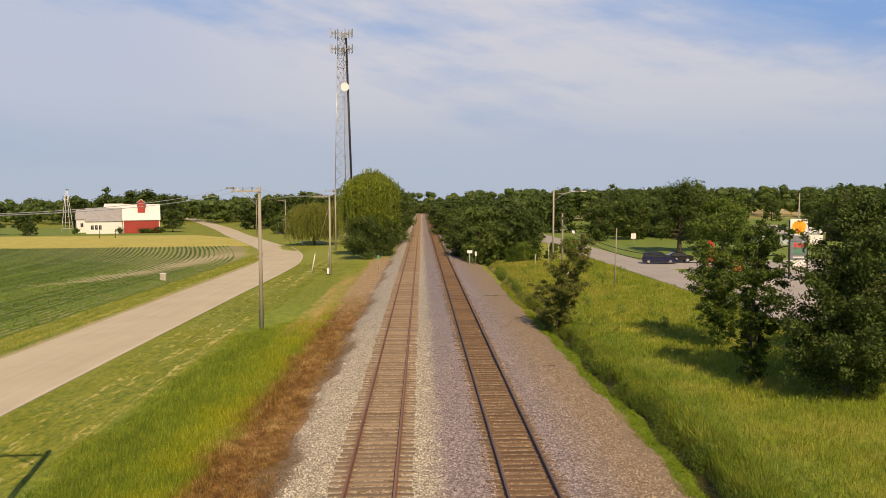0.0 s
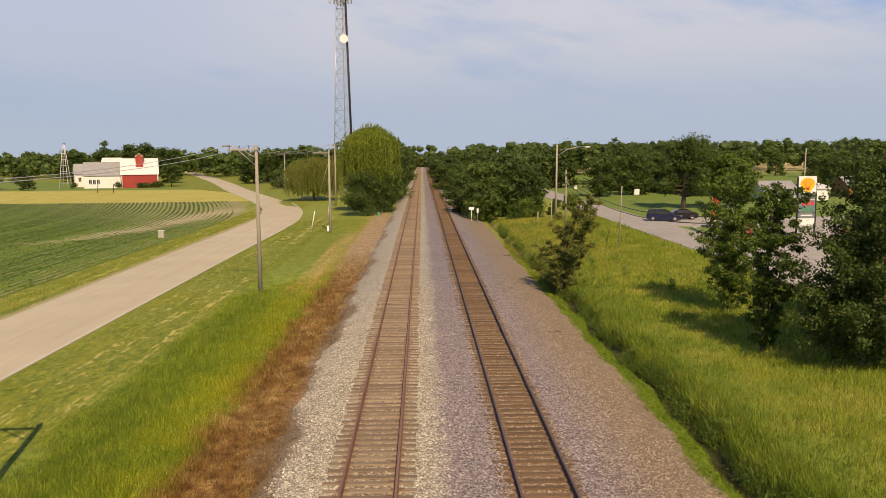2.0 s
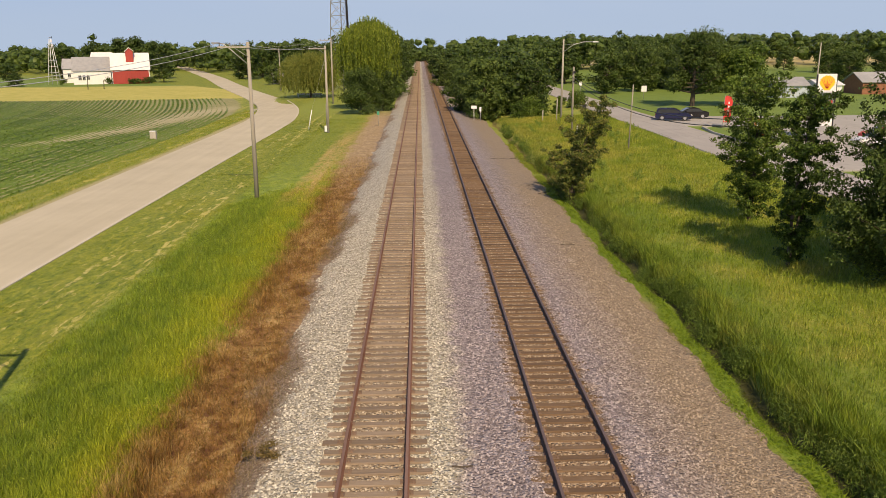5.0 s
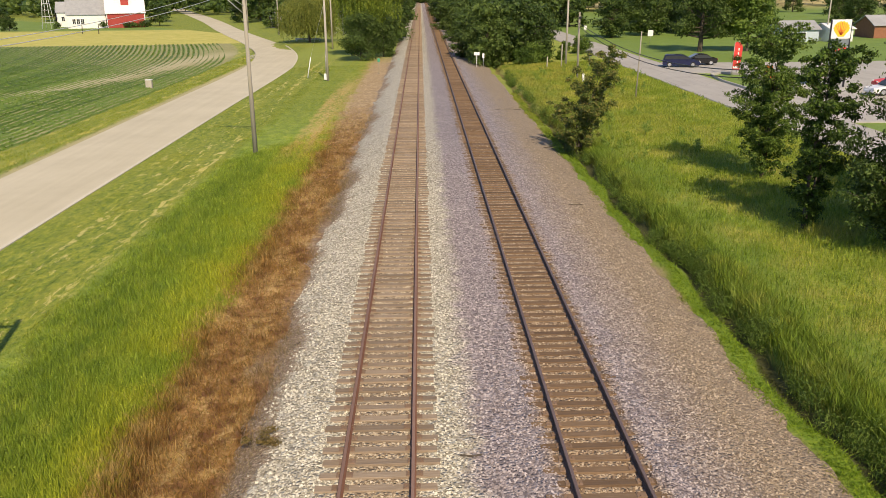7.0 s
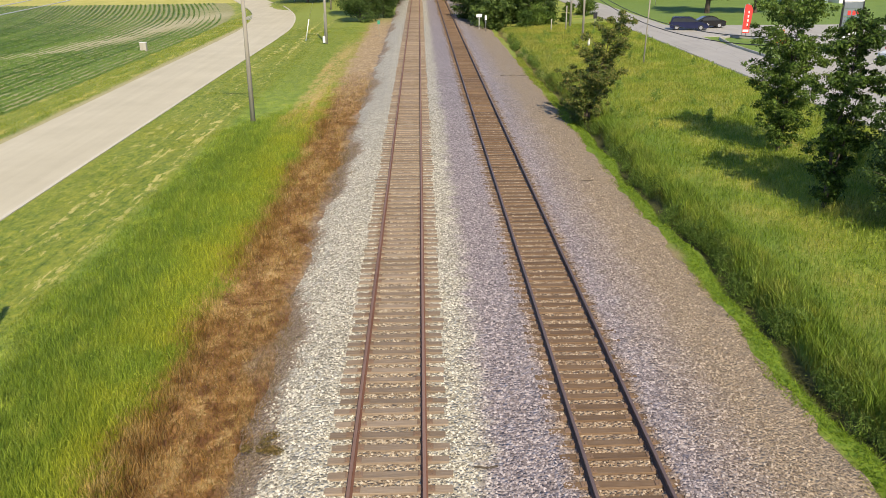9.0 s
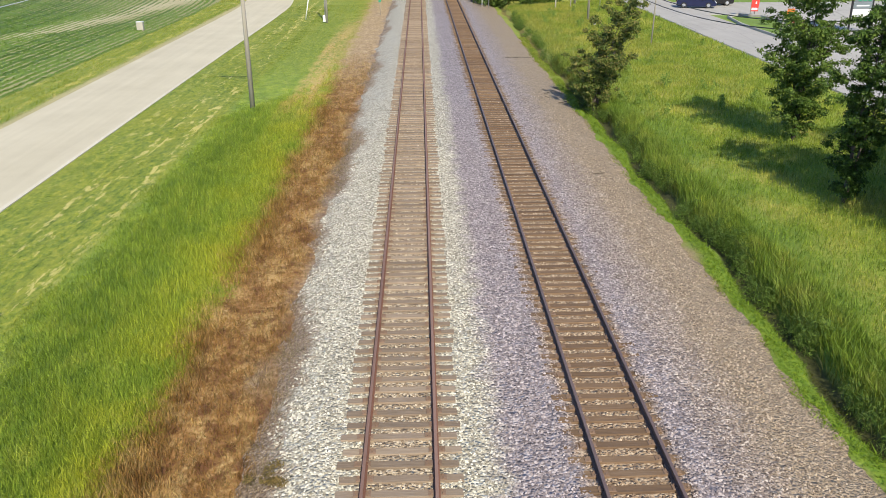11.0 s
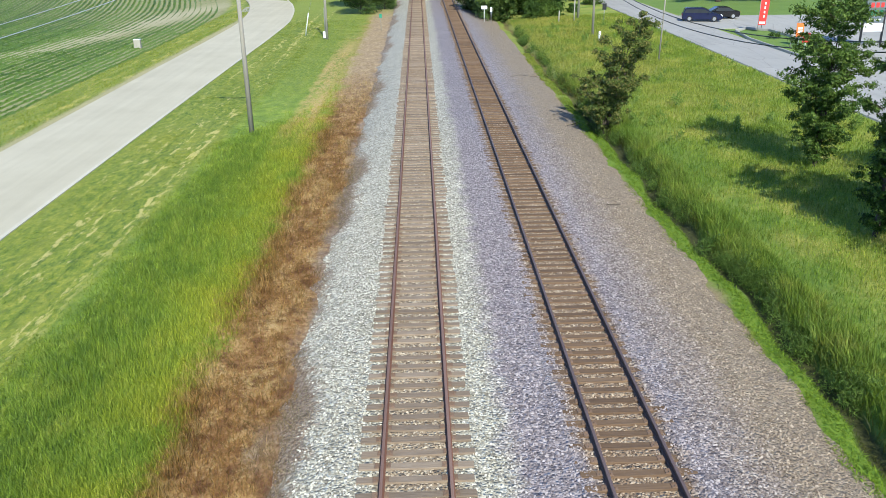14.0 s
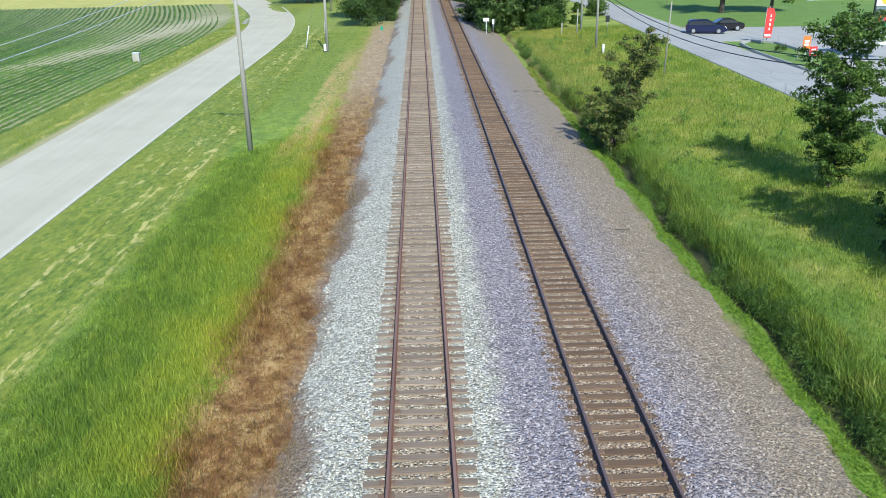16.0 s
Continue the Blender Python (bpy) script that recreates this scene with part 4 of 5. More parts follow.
# ---- tracks ----
TIE_STEP, RAIL_X, TRACKS = 0.495, 0.7535, (0.0, 4.87)
RAIL_OUTLINE = ((-0.07, 0.0), (0.07, 0.0), (0.07, 0.012), (0.012, 0.03), (0.012, 0.125), (0.036, 0.135), (0.036, 0.162), (0.028, 0.17), (-0.028, 0.17), (-0.036, 0.162), (-0.036, 0.135), (-0.012, 0.125), (-0.012, 0.03), (-0.07, 0.012))


def tie_mesh(seed):
    rng = np.random.default_rng(seed)
    bm = box(fresh(), (2.59, 0.225, 0.17), (0, 0, -0.085), bevel=0.012)
    for v in bm.verts:
        v.co += Vector(rng.normal(size=3) * 0.006)
    me = bpy.data.meshes.new("tie")
    bm.to_mesh(me)
    bm.free()
    me.materials.append(TIE)
    return me


TIES = [tie_mesh(i) for i in range(6)]
bm = box(fresh(), (0.36, 0.19, 0.018), (0, 0, 0.009), bevel=0.004)
for sx, sy in ((-0.13, 0.05), (0.13, -0.05), (0.1, 0.06), (-0.1, -0.06)):
    box(bm, (0.03, 0.025, 0.03), (sx, sy, 0.028))
PLATE = bpy.data.meshes.new("tie_plate")
bm.to_mesh(PLATE)
bm.free()
PLATE.materials.append(worn("weathered_plate_steel", (0.17, 0.11, 0.075), (0.28, 0.19, 0.14), 2.0, 0.85, 0.1))

for track_x in TRACKS:
    track = thing("railway_track", (track_x, 0, 0), "rusty steel railway track on weathered wooden ties", "railway track", "parallel tracks", kind="structure")
    rng = np.random.default_rng(int(track_x) + 1)
    for side in (-1, 1):
        bm = prism(fresh(), [(x, z + 0.012) for x, z in RAIL_OUTLINE], -40, 700)
        rail = part("rail", bm, RUST if track_x < 1 else RUST_DARK, track)
        rail.location.x = side * RAIL_X
        rail.data.materials.append(HEAD if track_x < 1 else HEAD_BLUE)
        for f in rail.data.polygons:
            if f.normal.z > 0.7 and f.center.z > 0.15:
                f.material_index = 1
    y = 8.0 - 100 * TIE_STEP
    Vs, Fs, k = [], [], 0
    base = np.array([v.co for v in TIES[0].vertices])
    bf = [tuple(p.vertices) for p in TIES[0].polygons]
    quads = np.array([f for f in bf if len(f) == 4])
    n = 0
    while y < 600:
        off = (rng.normal() * 0.035, y + rng.normal() * 0.018, rng.normal() * 0.006)
        if 100 <= n < 280:
            t = part("tie", TIES[rng.integers(6)], None, track)
            t.matrix_basis = pose(*off, 0, 0, rng.normal() * 0.5)
            for side in (-1, 1):
                if n < 160:
                    p = part("tie_plate", PLATE, None, t)
                    p.location = (side * RAIL_X, 0, 0)
        else:
            Vs.append(base + off), Fs.append(quads + k)
            k += len(base)
        y += TIE_STEP
        n += 1
    tagged(part("tie_row", from_arrays("tie_row", np.concatenate(Vs), np.concatenate(Fs)), TIE, track), kind="stuff")


def stone_edge(y):
    """Where the pale stone gives way to the dead strip."""
    return -3.05 + 0.38 * np.sin(0.26 * y + 2.44) + 0.22 * np.sin(0.83 * y) + 0.12 * np.sin(2.1 * y + 0.5)


def scatter_stones(name, label, n, xr, yr, seed, size=(0.022, 0.045)):
    """Loose stones: crooked octahedra lying on the bed."""
    rng = np.random.default_rng(seed)
    x, u = rng.uniform(*xr, n), rng.uniform(0, 1, n)
    y = yr[0] + (yr[1] - yr[0]) * u ** 1.7
    on_tie = np.zeros(n, bool)
    for tx in TRACKS:
        bare = 1.0 + 0.3 * rng.uniform(size=n) ** 0.5 if tx < 1 else 0.9
        on_tie |= (np.abs(x - tx) < bare) & (np.abs((y - 8.0 + TIE_STEP / 2) % TIE_STEP - TIE_STEP / 2) < 0.15)
    keep = ~on_tie | (rng.uniform(size=n) < 0.02)
    keep &= rng.uniform(size=n) > np.clip((x - 8.4) / 1.8, 0, 0.6)
    keep &= rng.uniform(size=n) > np.clip((y - 34) / (yr[1] - 34), 0, 1)
    keep &= x > stone_edge(y) + 0.12 * rng.normal(size=n)
    x, y = x[keep], y[keep]
    n = len(x)
    s = rng.uniform(*size, n)[:, None, None]
    shape = np.array([(1, 0, 0), (-1, 0, 0), (0, 1, 0), (0, -1, 0), (0, 0, 0.75), (0, 0, -0.75)])
    V = (shape[None] + rng.normal(size=(n, 6, 3)) * 0.25) * s
    a = rng.uniform(0, 6.28, n)
    c, sn = np.cos(a)[:, None], np.sin(a)[:, None]
    V = np.stack([V[..., 0] * c - V[..., 1] * sn, V[..., 0] * sn + V[..., 1] * c, V[..., 2]], -1)
    V += np.stack([x, y, bed_z(x, y) + s[:, 0, 0] * 0.22], -1)[:, None]
    T = np.array([(0, 2, 4), (2, 1, 4), (1, 3, 4), (3, 0, 4), (2, 0, 5), (0, 3, 5)])
    F = (np.arange(n)[:, None, None] * 6 + T[None]).reshape(-1, 3)
    return tagged(part(name, from_arrays(name, V.reshape(-1, 3), F), STONES), label, "ballast", kind="stuff")


scatter_stones("ballast_stones", "loose crushed stones of pale and purple-grey ballast", 125000, (-3.8, 10.2), (9.5, 60), 8, (0.019, 0.041))

# ---- utility poles, wires ----
G_POLES = "utility poles along the line"


def utility_pole(x, y, height, mat, lamp=False, meter=False, label="", second=False):
    z = gz(x, y)
    p = thing("utility_pole", (x, y, z), label, "utility pole", G_POLES)
    part("pole", tube(fresh(), (0, 0, -0.3), (0, 0, height), 0.17, 0.11, 12), mat, p)
    part("crossarm", box(fresh(), (2.2, 0.10, 0.12), (-0.95, -0.13, height - 0.35), bevel=0.012), mat, p)
    part("brace", tube(fresh(), (-0.9, -0.16, height - 0.38), (0, -0.14, height - 1.0), 0.018), GALV, p)
    for dx in (-1.9, -1.2, -0.5):
        bm = tube(fresh(), (dx, -0.13, height - 0.29), (dx, -0.13, height - 0.12), 0.035, 0.05, 8)
        tube(bm, (dx, -0.13, height - 0.12), (dx, -0.13, height - 0.05), 0.06, 0.03, 8)
        part("insulator", bm, GREYPANEL, p)
    if lamp:
        arm = part("lamp_arm", pipe(fresh(), [(-0.1, -0.1, height - 1.45), (-1.1, -0.12, height - 0.55), (-1.6, -0.12, height - 0.15), (-1.95, -0.12, height - 0.08)], 0.035, 8), GALV, p)
        part("lamp_head", box(fresh(), (0.55, 0.22, 0.13), (-2.15, -0.12, height - 0.08), bevel=0.03), GALV, arm, "grey street lamp head")
    if meter:
        part("meter_box", box(fresh(), (0.3, 0.24, 0.75), (-0.28, -0.05, 0.5), bevel=0.02), WHITE, p, "white meter box")
        part("conduit", tube(fresh(), (-0.2, 0, 0.85), (-0.16, 0, 3.5), 0.03), GALV, p)
    return p


utility_pole(-10.9, 17.0, 9.4, POLE_WOOD, True, label="weathered wooden utility pole with a street lamp arm")
utility_pole(-10.55, 58, 10.85, POLE_WOOD, True, label="weathered wooden utility pole with a street lamp arm")
utility_pole(-10.4, 104, 10.6, POLE_PALE, meter=True, label="pale wooden utility pole with a white meter box")
utility_pole(-15.5, 160.6, 12.2, POLE_PALE, label="pale wooden utility pole beside the willows")
utility_pole(-35.5, 222, 11.0, POLE_WOOD, label="wooden utility pole beside the lane")
utility_pole(-49.3, 252, 11.0, POLE_WOOD, label="wooden utility pole beside the lane")


def wire(a, b, sag, r=0.014, label="sagging power line between two poles", mat=None):
    pts = []
    for i in range(17):
        t = i / 16
        p = Vector(a).lerp(Vector(b), t)
        p.z -= sag * 4 * t * (1 - t)
        pts.append(p)
    return tagged(part("power_line", pipe(fresh(), pts, r, 5), mat or WIRE), label, "power line", "power lines")


ends = [(-10.9, -34, 8.4), (-10.9, 17.0, 8.4), (-10.55, 58, 9.85), (-10.4, 104, 9.65), (-15.5, 160.6, 11.0), (-35.5, 222, 9.9), (-49.3, 252, 9.9)]
for p, q in zip(ends, ends[1:]):
    for dx in (-1.9, -0.5):
        wire((p[0] + dx, p[1] - 0.13, p[2]), (q[0] + dx, q[1] - 0.13, q[2]), 0.45)


# ---- grass, weeds, crop ----
def blades(name, label, n, xr, yr, tall, seed, wide=0.012, power=1.6, keep=None, z_of=ground_z, lean=0.35, fade=None):
    """Grass as bent, tapered blades standing on the ground."""
    rng = np.random.default_rng(seed)
    x = rng.uniform(*xr, n)
    y = yr[0] + (yr[1] - yr[0]) * rng.uniform(0, 1, n) ** power
    if keep is not None:
        k = keep(x, y, rng)
        x, y = x[k], y[k]
    n = len(x)
    lump = 0.8 + 0.2 * hash_noise(x, y, 0.9) + 0.1 * hash_noise(y, x, 2.7)
    h = rng.uniform(*tall, n) * lump * (fade(x, y) if fade else 1.0)
    w = wide * rng.uniform(0.7, 1.4, n) * (1 + (y - yr[0]) / 90)
    a = rng.uniform(0, 6.28, n)
    side = np.stack([np.cos(a), np.sin(a), 0 * a], -1) * w[:, None]
    bend = rng.normal(size=(n, 2)) * lean * h[:, None]
    p = np.stack([x, y, z_of(x, y) - 0.02], -1)
    mid = p + np.stack([bend[:, 0] * 0.35, bend[:, 1] * 0.35, h * 0.6], -1)
    tip = p + np.stack([bend[:, 0], bend[:, 1], h], -1)
    V = np.stack([p, mid * 0.8 + p * 0.2 + side, tip, mid * 0.8 + p * 0.2 - side], 1).reshape(-1, 3)
    F = np.arange(n * 4).reshape(-1, 4)
    return tagged(part(name, from_arrays(name, V, F), BLADES), label, "grass", kind="stuff")


def in_strip(x, y, rng):
    lim = -11.9 + 0.5 * hash_noise(x * 0.2, y, 0.8) + 0.3 * hash_noise(x, y, 2.1) + rng.normal(size=len(x)) * 0.35
    end = 58 + 8 * (x + 12) / 7 + 2.5 * hash_noise(x, y * 0.3, 1.4)
    return (x > lim) & (y < end + rng.uniform(-3, 3, len(x)))


blades("tall_grass", "long green and yellow grass on the bank beside the tracks", 160000, (-12.4, -5.0), (12.5, 72), (0.26, 0.58), 1, 0.0075, keep=lambda x, y, r: in_strip(x, y, r) & (x < -5.7 + 0.55 * hash_noise(y, x, 0.5) + 0.3 * r.normal(size=len(x))), lean=0.28, fade=lambda x, y: np.clip((x + 12.9) / 2.6, 0.3, 1) * np.clip((66 - y) / 14, 0.35, 1))
blades("dead_weeds", "sprayed brown weeds along the ballast", 110000, (-7.0, -2.2), (12, 80), (0.06, 0.32), 2, 0.0065, keep=lambda x, y, r: r.uniform(size=len(x)) < np.clip((stone_edge(y) + 0.05 - x) / 0.8, 0.02, 1) * np.clip(1 - (y - 45) / 35, 0, 1), z_of=lambda x, y: np.maximum(ground_z(x, y), np.where(x > -3.9, bed_z(x, y), -9)), lean=0.6)
blades("mown_grass", "mown green grass between the lane and the tall grass", 80000, (-17.7, -11.4), (24, 125), (0.03, 0.08), 8, 0.013, 1.5, keep=lambda x, y, r: hash_noise(x, y * 0.4, 1.1) > r.uniform(-1.2, 0.6, len(x)), lean=0.8)
blades("mown_grass", "short green grass at the foot of the utility pole", 26000, (-12.6, -6.2), (54, 125), (0.03, 0.10), 9, 0.013, 1.3, lean=0.6)
blades("verge_grass", "short green and yellow grass tufts beside the lane", 26000, (-30.5, -25.6), (40, 150), (0.06, 0.2), 3, 0.018)
blades("meadow_grass", "long green meadow grass with pale seed heads", 150000, (11.9, 27.0), (15, 118), (0.2, 0.5), 4, 0.010, 1.5, keep=lambda x, y, r: x < 14 + (y - 15) * 0.75 + r.uniform(0, 4, len(x)), lean=0.26)
blades("edge_weeds", "bright green creeping weeds at the ballast edge", 24000, (10.0, 11.3), (14, 90), (0.05, 0.16), 5, 0.014, 1.4, keep=lambda x, y, r: x + meander(y) > 10.35 + 0.3 * hash_noise(y, x, 1.3) + 0.15 * r.normal(size=len(x)), z_of=lambda x, y: np.maximum(ground_z(x, y), np.where(x < 10.5, bed_z(x, y), -9)), lean=1.2)

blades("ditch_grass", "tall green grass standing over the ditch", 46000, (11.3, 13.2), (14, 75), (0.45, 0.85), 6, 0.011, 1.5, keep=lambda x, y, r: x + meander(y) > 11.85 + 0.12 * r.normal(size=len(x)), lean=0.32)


def broad_leaves(name, label, n, xr, yr, zr, size, seed, keep):
    """Small broad leaves of weeds among the long grass."""
    rng = np.random.default_rng(seed)
    x = rng.uniform(*xr, n)
    y = yr[0] + (yr[1] - yr[0]) * rng.uniform(0, 1, n) ** 1.6
    k = keep(x, y, rng)
    x, y = x[k], y[k]
    n = len(x)
    p = np.stack([x, y, ground_z(x, y) + rng.uniform(*zr, n)], -1)
    u = rng.normal(size=(n, 3)) * (1, 1, 0.5)
    u /= np.linalg.norm(u, axis=1, keepdims=True)
    v = np.cross(u, rng.normal(size=(n, 3)))
    v /= np.linalg.norm(v, axis=1, keepdims=True)
    s = (size * rng.uniform(0.6, 1.4, n) * (1 + (y - yr[0]) / 60))[:, None]
    V = np.stack([p - u * s, p + v * s * 0.5, p + u * s, p - v * s * 0.5], 1).reshape(-1, 3)
    return tagged(part(name, from_arrays(name, V, np.arange(n * 4).reshape(-1, 4)), BLADES), label, "weeds", kind="stuff")


broad_leaves("bank_weeds", "leafy green weeds mixed into the long bank grass", 85000, (-11.9, -5.9), (12.5, 55), (0.12, 0.46), 0.022, 62, lambda x, y, r: in_strip(x, y, r) & (hash_noise(x, y, 0.5) + 0.12 * (-9.5 - x) > r.uniform(-0.4, 1.2, len(x))))
broad_leaves("meadow_leaves", "small leafy plants mixed into the meadow grass", 45000, (10.8, 26.0), (15, 90), (0.1, 0.42), 0.022, 63, lambda x, y, r: (hash_noise(x, y, 0.4) > r.uniform(-0.8, 0.9, len(x))) & (x < 14 + (y - 15) * 0.75))

rng = np.random.default_rng(61)
cs, rs = [], []
for k in range(330):
    y = 15 + 95 * rng.uniform() ** 1.3
    if math.sin(y * 0.45) + 0.6 * math.sin(y * 1.3) < -0.75:
        continue
    x = 11.8 + rng.normal() * 0.2 - float(meander(y))
    r = rng.uniform(0.22, 0.48)
    cs.append((x, y, gz(x, y) + r * 0.8)), rs.append(r)
V, F = leaf_cloud(rng, cs, rs, 60000, 0.034, 1.0, 0.3)
tagged(part("ditch_weeds", from_arrays("ditch_weeds", V, F), LEAF), "dark green leafy weeds along the ditch", "weeds", kind="stuff")
cs = [(-2.75 + rng.normal() * 0.18, 18.2 + rng.normal() * 0.25, -0.16) for k in range(7)]
V, F = leaf_cloud(rng, cs, [0.14] * 7, 900, 0.03, 0.7)
tagged(part("weed_clump", from_arrays("weed_clump", V, F), LEAF_BROWN), "brownish green weed clump growing out of the ballast", "weeds", kind="stuff")

cs, rs = [], []
for k in range(60):
    x, y = rng.uniform(13, 26.5), rng.uniform(42, 108)
    r = rng.uniform(0.15, 0.38)
    for z in (0.3, 0.55, 0.8):
        cs.append((x + rng.normal() * 0.1, y + rng.normal() * 0.1, gz(x, y) + z * (0.6 + r))), rs.append(r * (1.1 - z * 0.6))
V, F = leaf_cloud(rng, cs, rs, 9000, 0.06, 1.0)
tagged(part("meadow_weeds", from_arrays("meadow_weeds", V, F), CROP), "tall leafy weeds standing out of the meadow grass", "weeds", kind="stuff")

# crop rows follow the lane
rng = np.random.default_rng(17)
line = [Vector((x, y, 0)) for x, y in curve([(-21.5, 20), (-21.4, 80), (-21.2, 112), (-21.8, 130), (-25, 153), (-33, 184), (-44, 218), (-58, 257)], 24)]
P = np.array([(p.x, p.y) for p in line])
D = np.gradient(P, axis=0)
D /= np.linalg.norm(D, axis=1, keepdims=True)
Nn = np.stack([-D[:, 1], D[:, 0]], -1)
def crop_thin(X, Y):
    """How well the crop stands: poor along a bare patch."""
    bare = np.interp(Y, (60, 103, 123, 154, 175), (-75, -44, -37.5, -36, -40))
    t = 1.12 - (0.78 + 0.25 * hash_noise(X, Y, 0.35)) * np.exp(-((X - bare) / 3.6) ** 2) * np.clip((Y - 88) / 16, 0, 1)
    return t - 0.35 * np.exp(-((X + 46) / 12) ** 2 - ((Y - 142) / 17) ** 2) + 0.12 * hash_noise(X, Y, 0.25)


Vs, Fs, Ls, k0 = [], [], [], 0
for k in range(84):
    Q = P + Nn * (8.9 + 0.92 * k)
    seg = np.concatenate([[0], np.cumsum(np.linalg.norm(np.diff(Q, axis=0), axis=1))])
    ok = (np.diff(Q, axis=0) * D[:-1]).sum(1) > 0.02
    last = np.nonzero(~ok)[0]
    stop = seg[last[0]] if len(last) else seg[-1]
    s = np.arange(0, stop, 0.45)
    x, y = np.interp(s, seg, Q[:, 0]), np.interp(s, seg, Q[:, 1])
    inside = (y > 34) & (y < 189) & (x > -112)
    x, y = x[inside], y[inside]
    if len(x) < 4:
        continue
    t = np.clip(crop_thin(x, y), 0.05, 1.0) * rng.uniform(0.75, 1.2, len(x))
    d = np.gradient(np.stack([x, y], -1), axis=0)
    d /= np.linalg.norm(d, axis=1, keepdims=True) + 1e-9
    nx, ny = -d[:, 1], d[:, 0]
    w, h = 0.27 * t, 0.16 * t
    z = ground_z(x, y)
    mid = rng.normal(size=len(x)) * 0.03
    V = np.stack([np.stack([x + nx * w, y + ny * w, z - 0.02], -1), np.stack([x + nx * mid, y + ny * mid, z + h], -1), np.stack([x - nx * w, y - ny * w, z - 0.02], -1)], 1).reshape(-1, 3)
    i = np.arange(len(x) - 1) * 3 + k0
    Vs.append(V), Fs.append(np.concatenate([np.stack([i, i + 1, i + 4, i + 3], -1), np.stack([i + 1, i + 2, i + 5, i + 4], -1)]))
    k0 += len(V)
    Ls.append(np.stack([x, y, z + h * 0.8, t], -1))
L = np.concatenate(Ls)
n = len(L)
for turn in range(2):
    a = rng.uniform(0, 6.28, n)
    p = L[:, :3] + np.stack([rng.normal(size=n) * 0.1, rng.normal(size=n) * 0.1, 0 * a], -1)
    d = np.stack([np.cos(a), np.sin(a), 0.5 + 0 * a], -1) * (0.19 * L[:, 3])[:, None]
    w = np.stack([-np.sin(a), np.cos(a), 0 * a], -1) * (0.08 * L[:, 3])[:, None]
    Vs.append(np.stack([p - d * 0.4, p + w, p + d, p - w], 1).reshape(-1, 3))
    Fs.append(np.arange(n * 4).reshape(-1, 4) + k0)
    k0 += n * 4
tagged(part("crop_rows", from_arrays("crop_rows", np.concatenate(Vs), np.concatenate(Fs)), CROP), "young green crop in curved rows with a bare patch", "crop", kind="stuff")

bm = fresh()
loop = [bm.verts.new((-27.2 + 1.5 * math.cos(a) * (1 + 0.2 * math.sin(3 * a)), 148 + 6.5 * math.sin(a) * (1 + 0.15 * math.cos(2 * a)), 0)) for a in np.linspace(0, 6.1, 22)]
for v in loop:
    v.co.z = gz(v.co.x, v.co.y) + 0.05
bm.faces.new(loop)
bm.faces.new([bm.verts.new(v.co - Vector((0, 0, 0.25))) for v in loop][::-1])
tagged(part("gravel_patch", bm, APRON), "grey gravel pull-off beside the lane's bend", "gravel", kind="structure")

# ---- left side: boxes, posts, farm ----
u = thing("cable_box", (-32.0, 103.4, gz(-32, 103.4)), "beige cable cabinet at the field's edge", "cable box")
part("body", box(fresh(), (0.75, 0.5, 0.95), (0, 0, 0.5), bevel=0.03), POLE_PALE, u)
part("lid", box(fresh(), (0.8, 0.55, 0.08), (0, 0, 1.0), bevel=0.02), WHITE, u)
u = thing("guy_guard", (-13.2, 108.6, gz(-13.2, 108.6)), "leaning pale plastic guy-wire guard on the lawn", "guy wire")
part("guard", tube(fresh(), (-0.3, 0, -0.1), (0.25, 0, 2.6), 0.07, 0.06), WHITE, u)
part("guy_wire", tube(fresh(), (0.25, 0, 2.6), (2.75, -4.4, 9.3), 0.012, 0.012, 5), WIRE, u)
u = thing("trail_post", (-4.35, 109, gz(-4.35, 109)), "thin dark post with a small green plate", "post")
part("post", tube(fresh(), (0, 0, -0.2), (0, 0, 2.0), 0.04), POLE_WOOD, u)
part("plate", box(fresh(), (0.32, 0.03, 0.45), (0, -0.05, 1.75)), GREEN, u)
u = thing("road_barrier", (-23.6, 188, gz(-23, 188)), "long low white barrier in the willow's shade", "barrier")
part("beam", box(fresh(), (5.6, 0.25, 0.35), (0, 0, 0.5), bevel=0.04), WHITE, u)
for dx in (-2.5, 0, 2.5):
    part("post", box(fresh(), (0.18, 0.18, 0.5), (dx, 0, 0.12)), WHITE, u)


def gable(name, at, w, d, wall_h, rise, wall, roof, label, turn=0.0, over=0.35, category="house"):
    """A house with its ridge along x: walls, two roof slopes with thickness, gables."""
    h = thing(name, at, label, category, "", turn)
    bm = fresh()
    prof = [(-d / 2, -0.3), (d / 2, -0.3), (d / 2, wall_h), (0, wall_h + rise), (-d / 2, wall_h)]
    rows = [[bm.verts.new((x, y, z)) for y, z in prof] for x in (-w / 2, w / 2)]
    for i in range(5):
        bm.faces.new((rows[0][i], rows[0][(i + 1) % 5], rows[1][(i + 1) % 5], rows[1][i]))
    bm.faces.new(rows[0][::-1]), bm.faces.new(rows[1])
    bmesh.ops.recalc_face_normals(bm, faces=bm.faces)
    part("wall", bm, wall, h)
    run = math.hypot(d / 2 + over, rise * (d / 2 + over) / (d / 2))
    for s in (-1, 1):
        a = math.degrees(math.atan2(rise, d / 2))
        mid = (0, s * (d / 2 + over) / 2, wall_h + rise - rise * (d / 2 + over) / d + 0.1)
        part("roof", box(fresh(), (w + 2 * over, run, 0.14), mid, (-s * a, 0, 0), 0.02), roof, h)
    return h


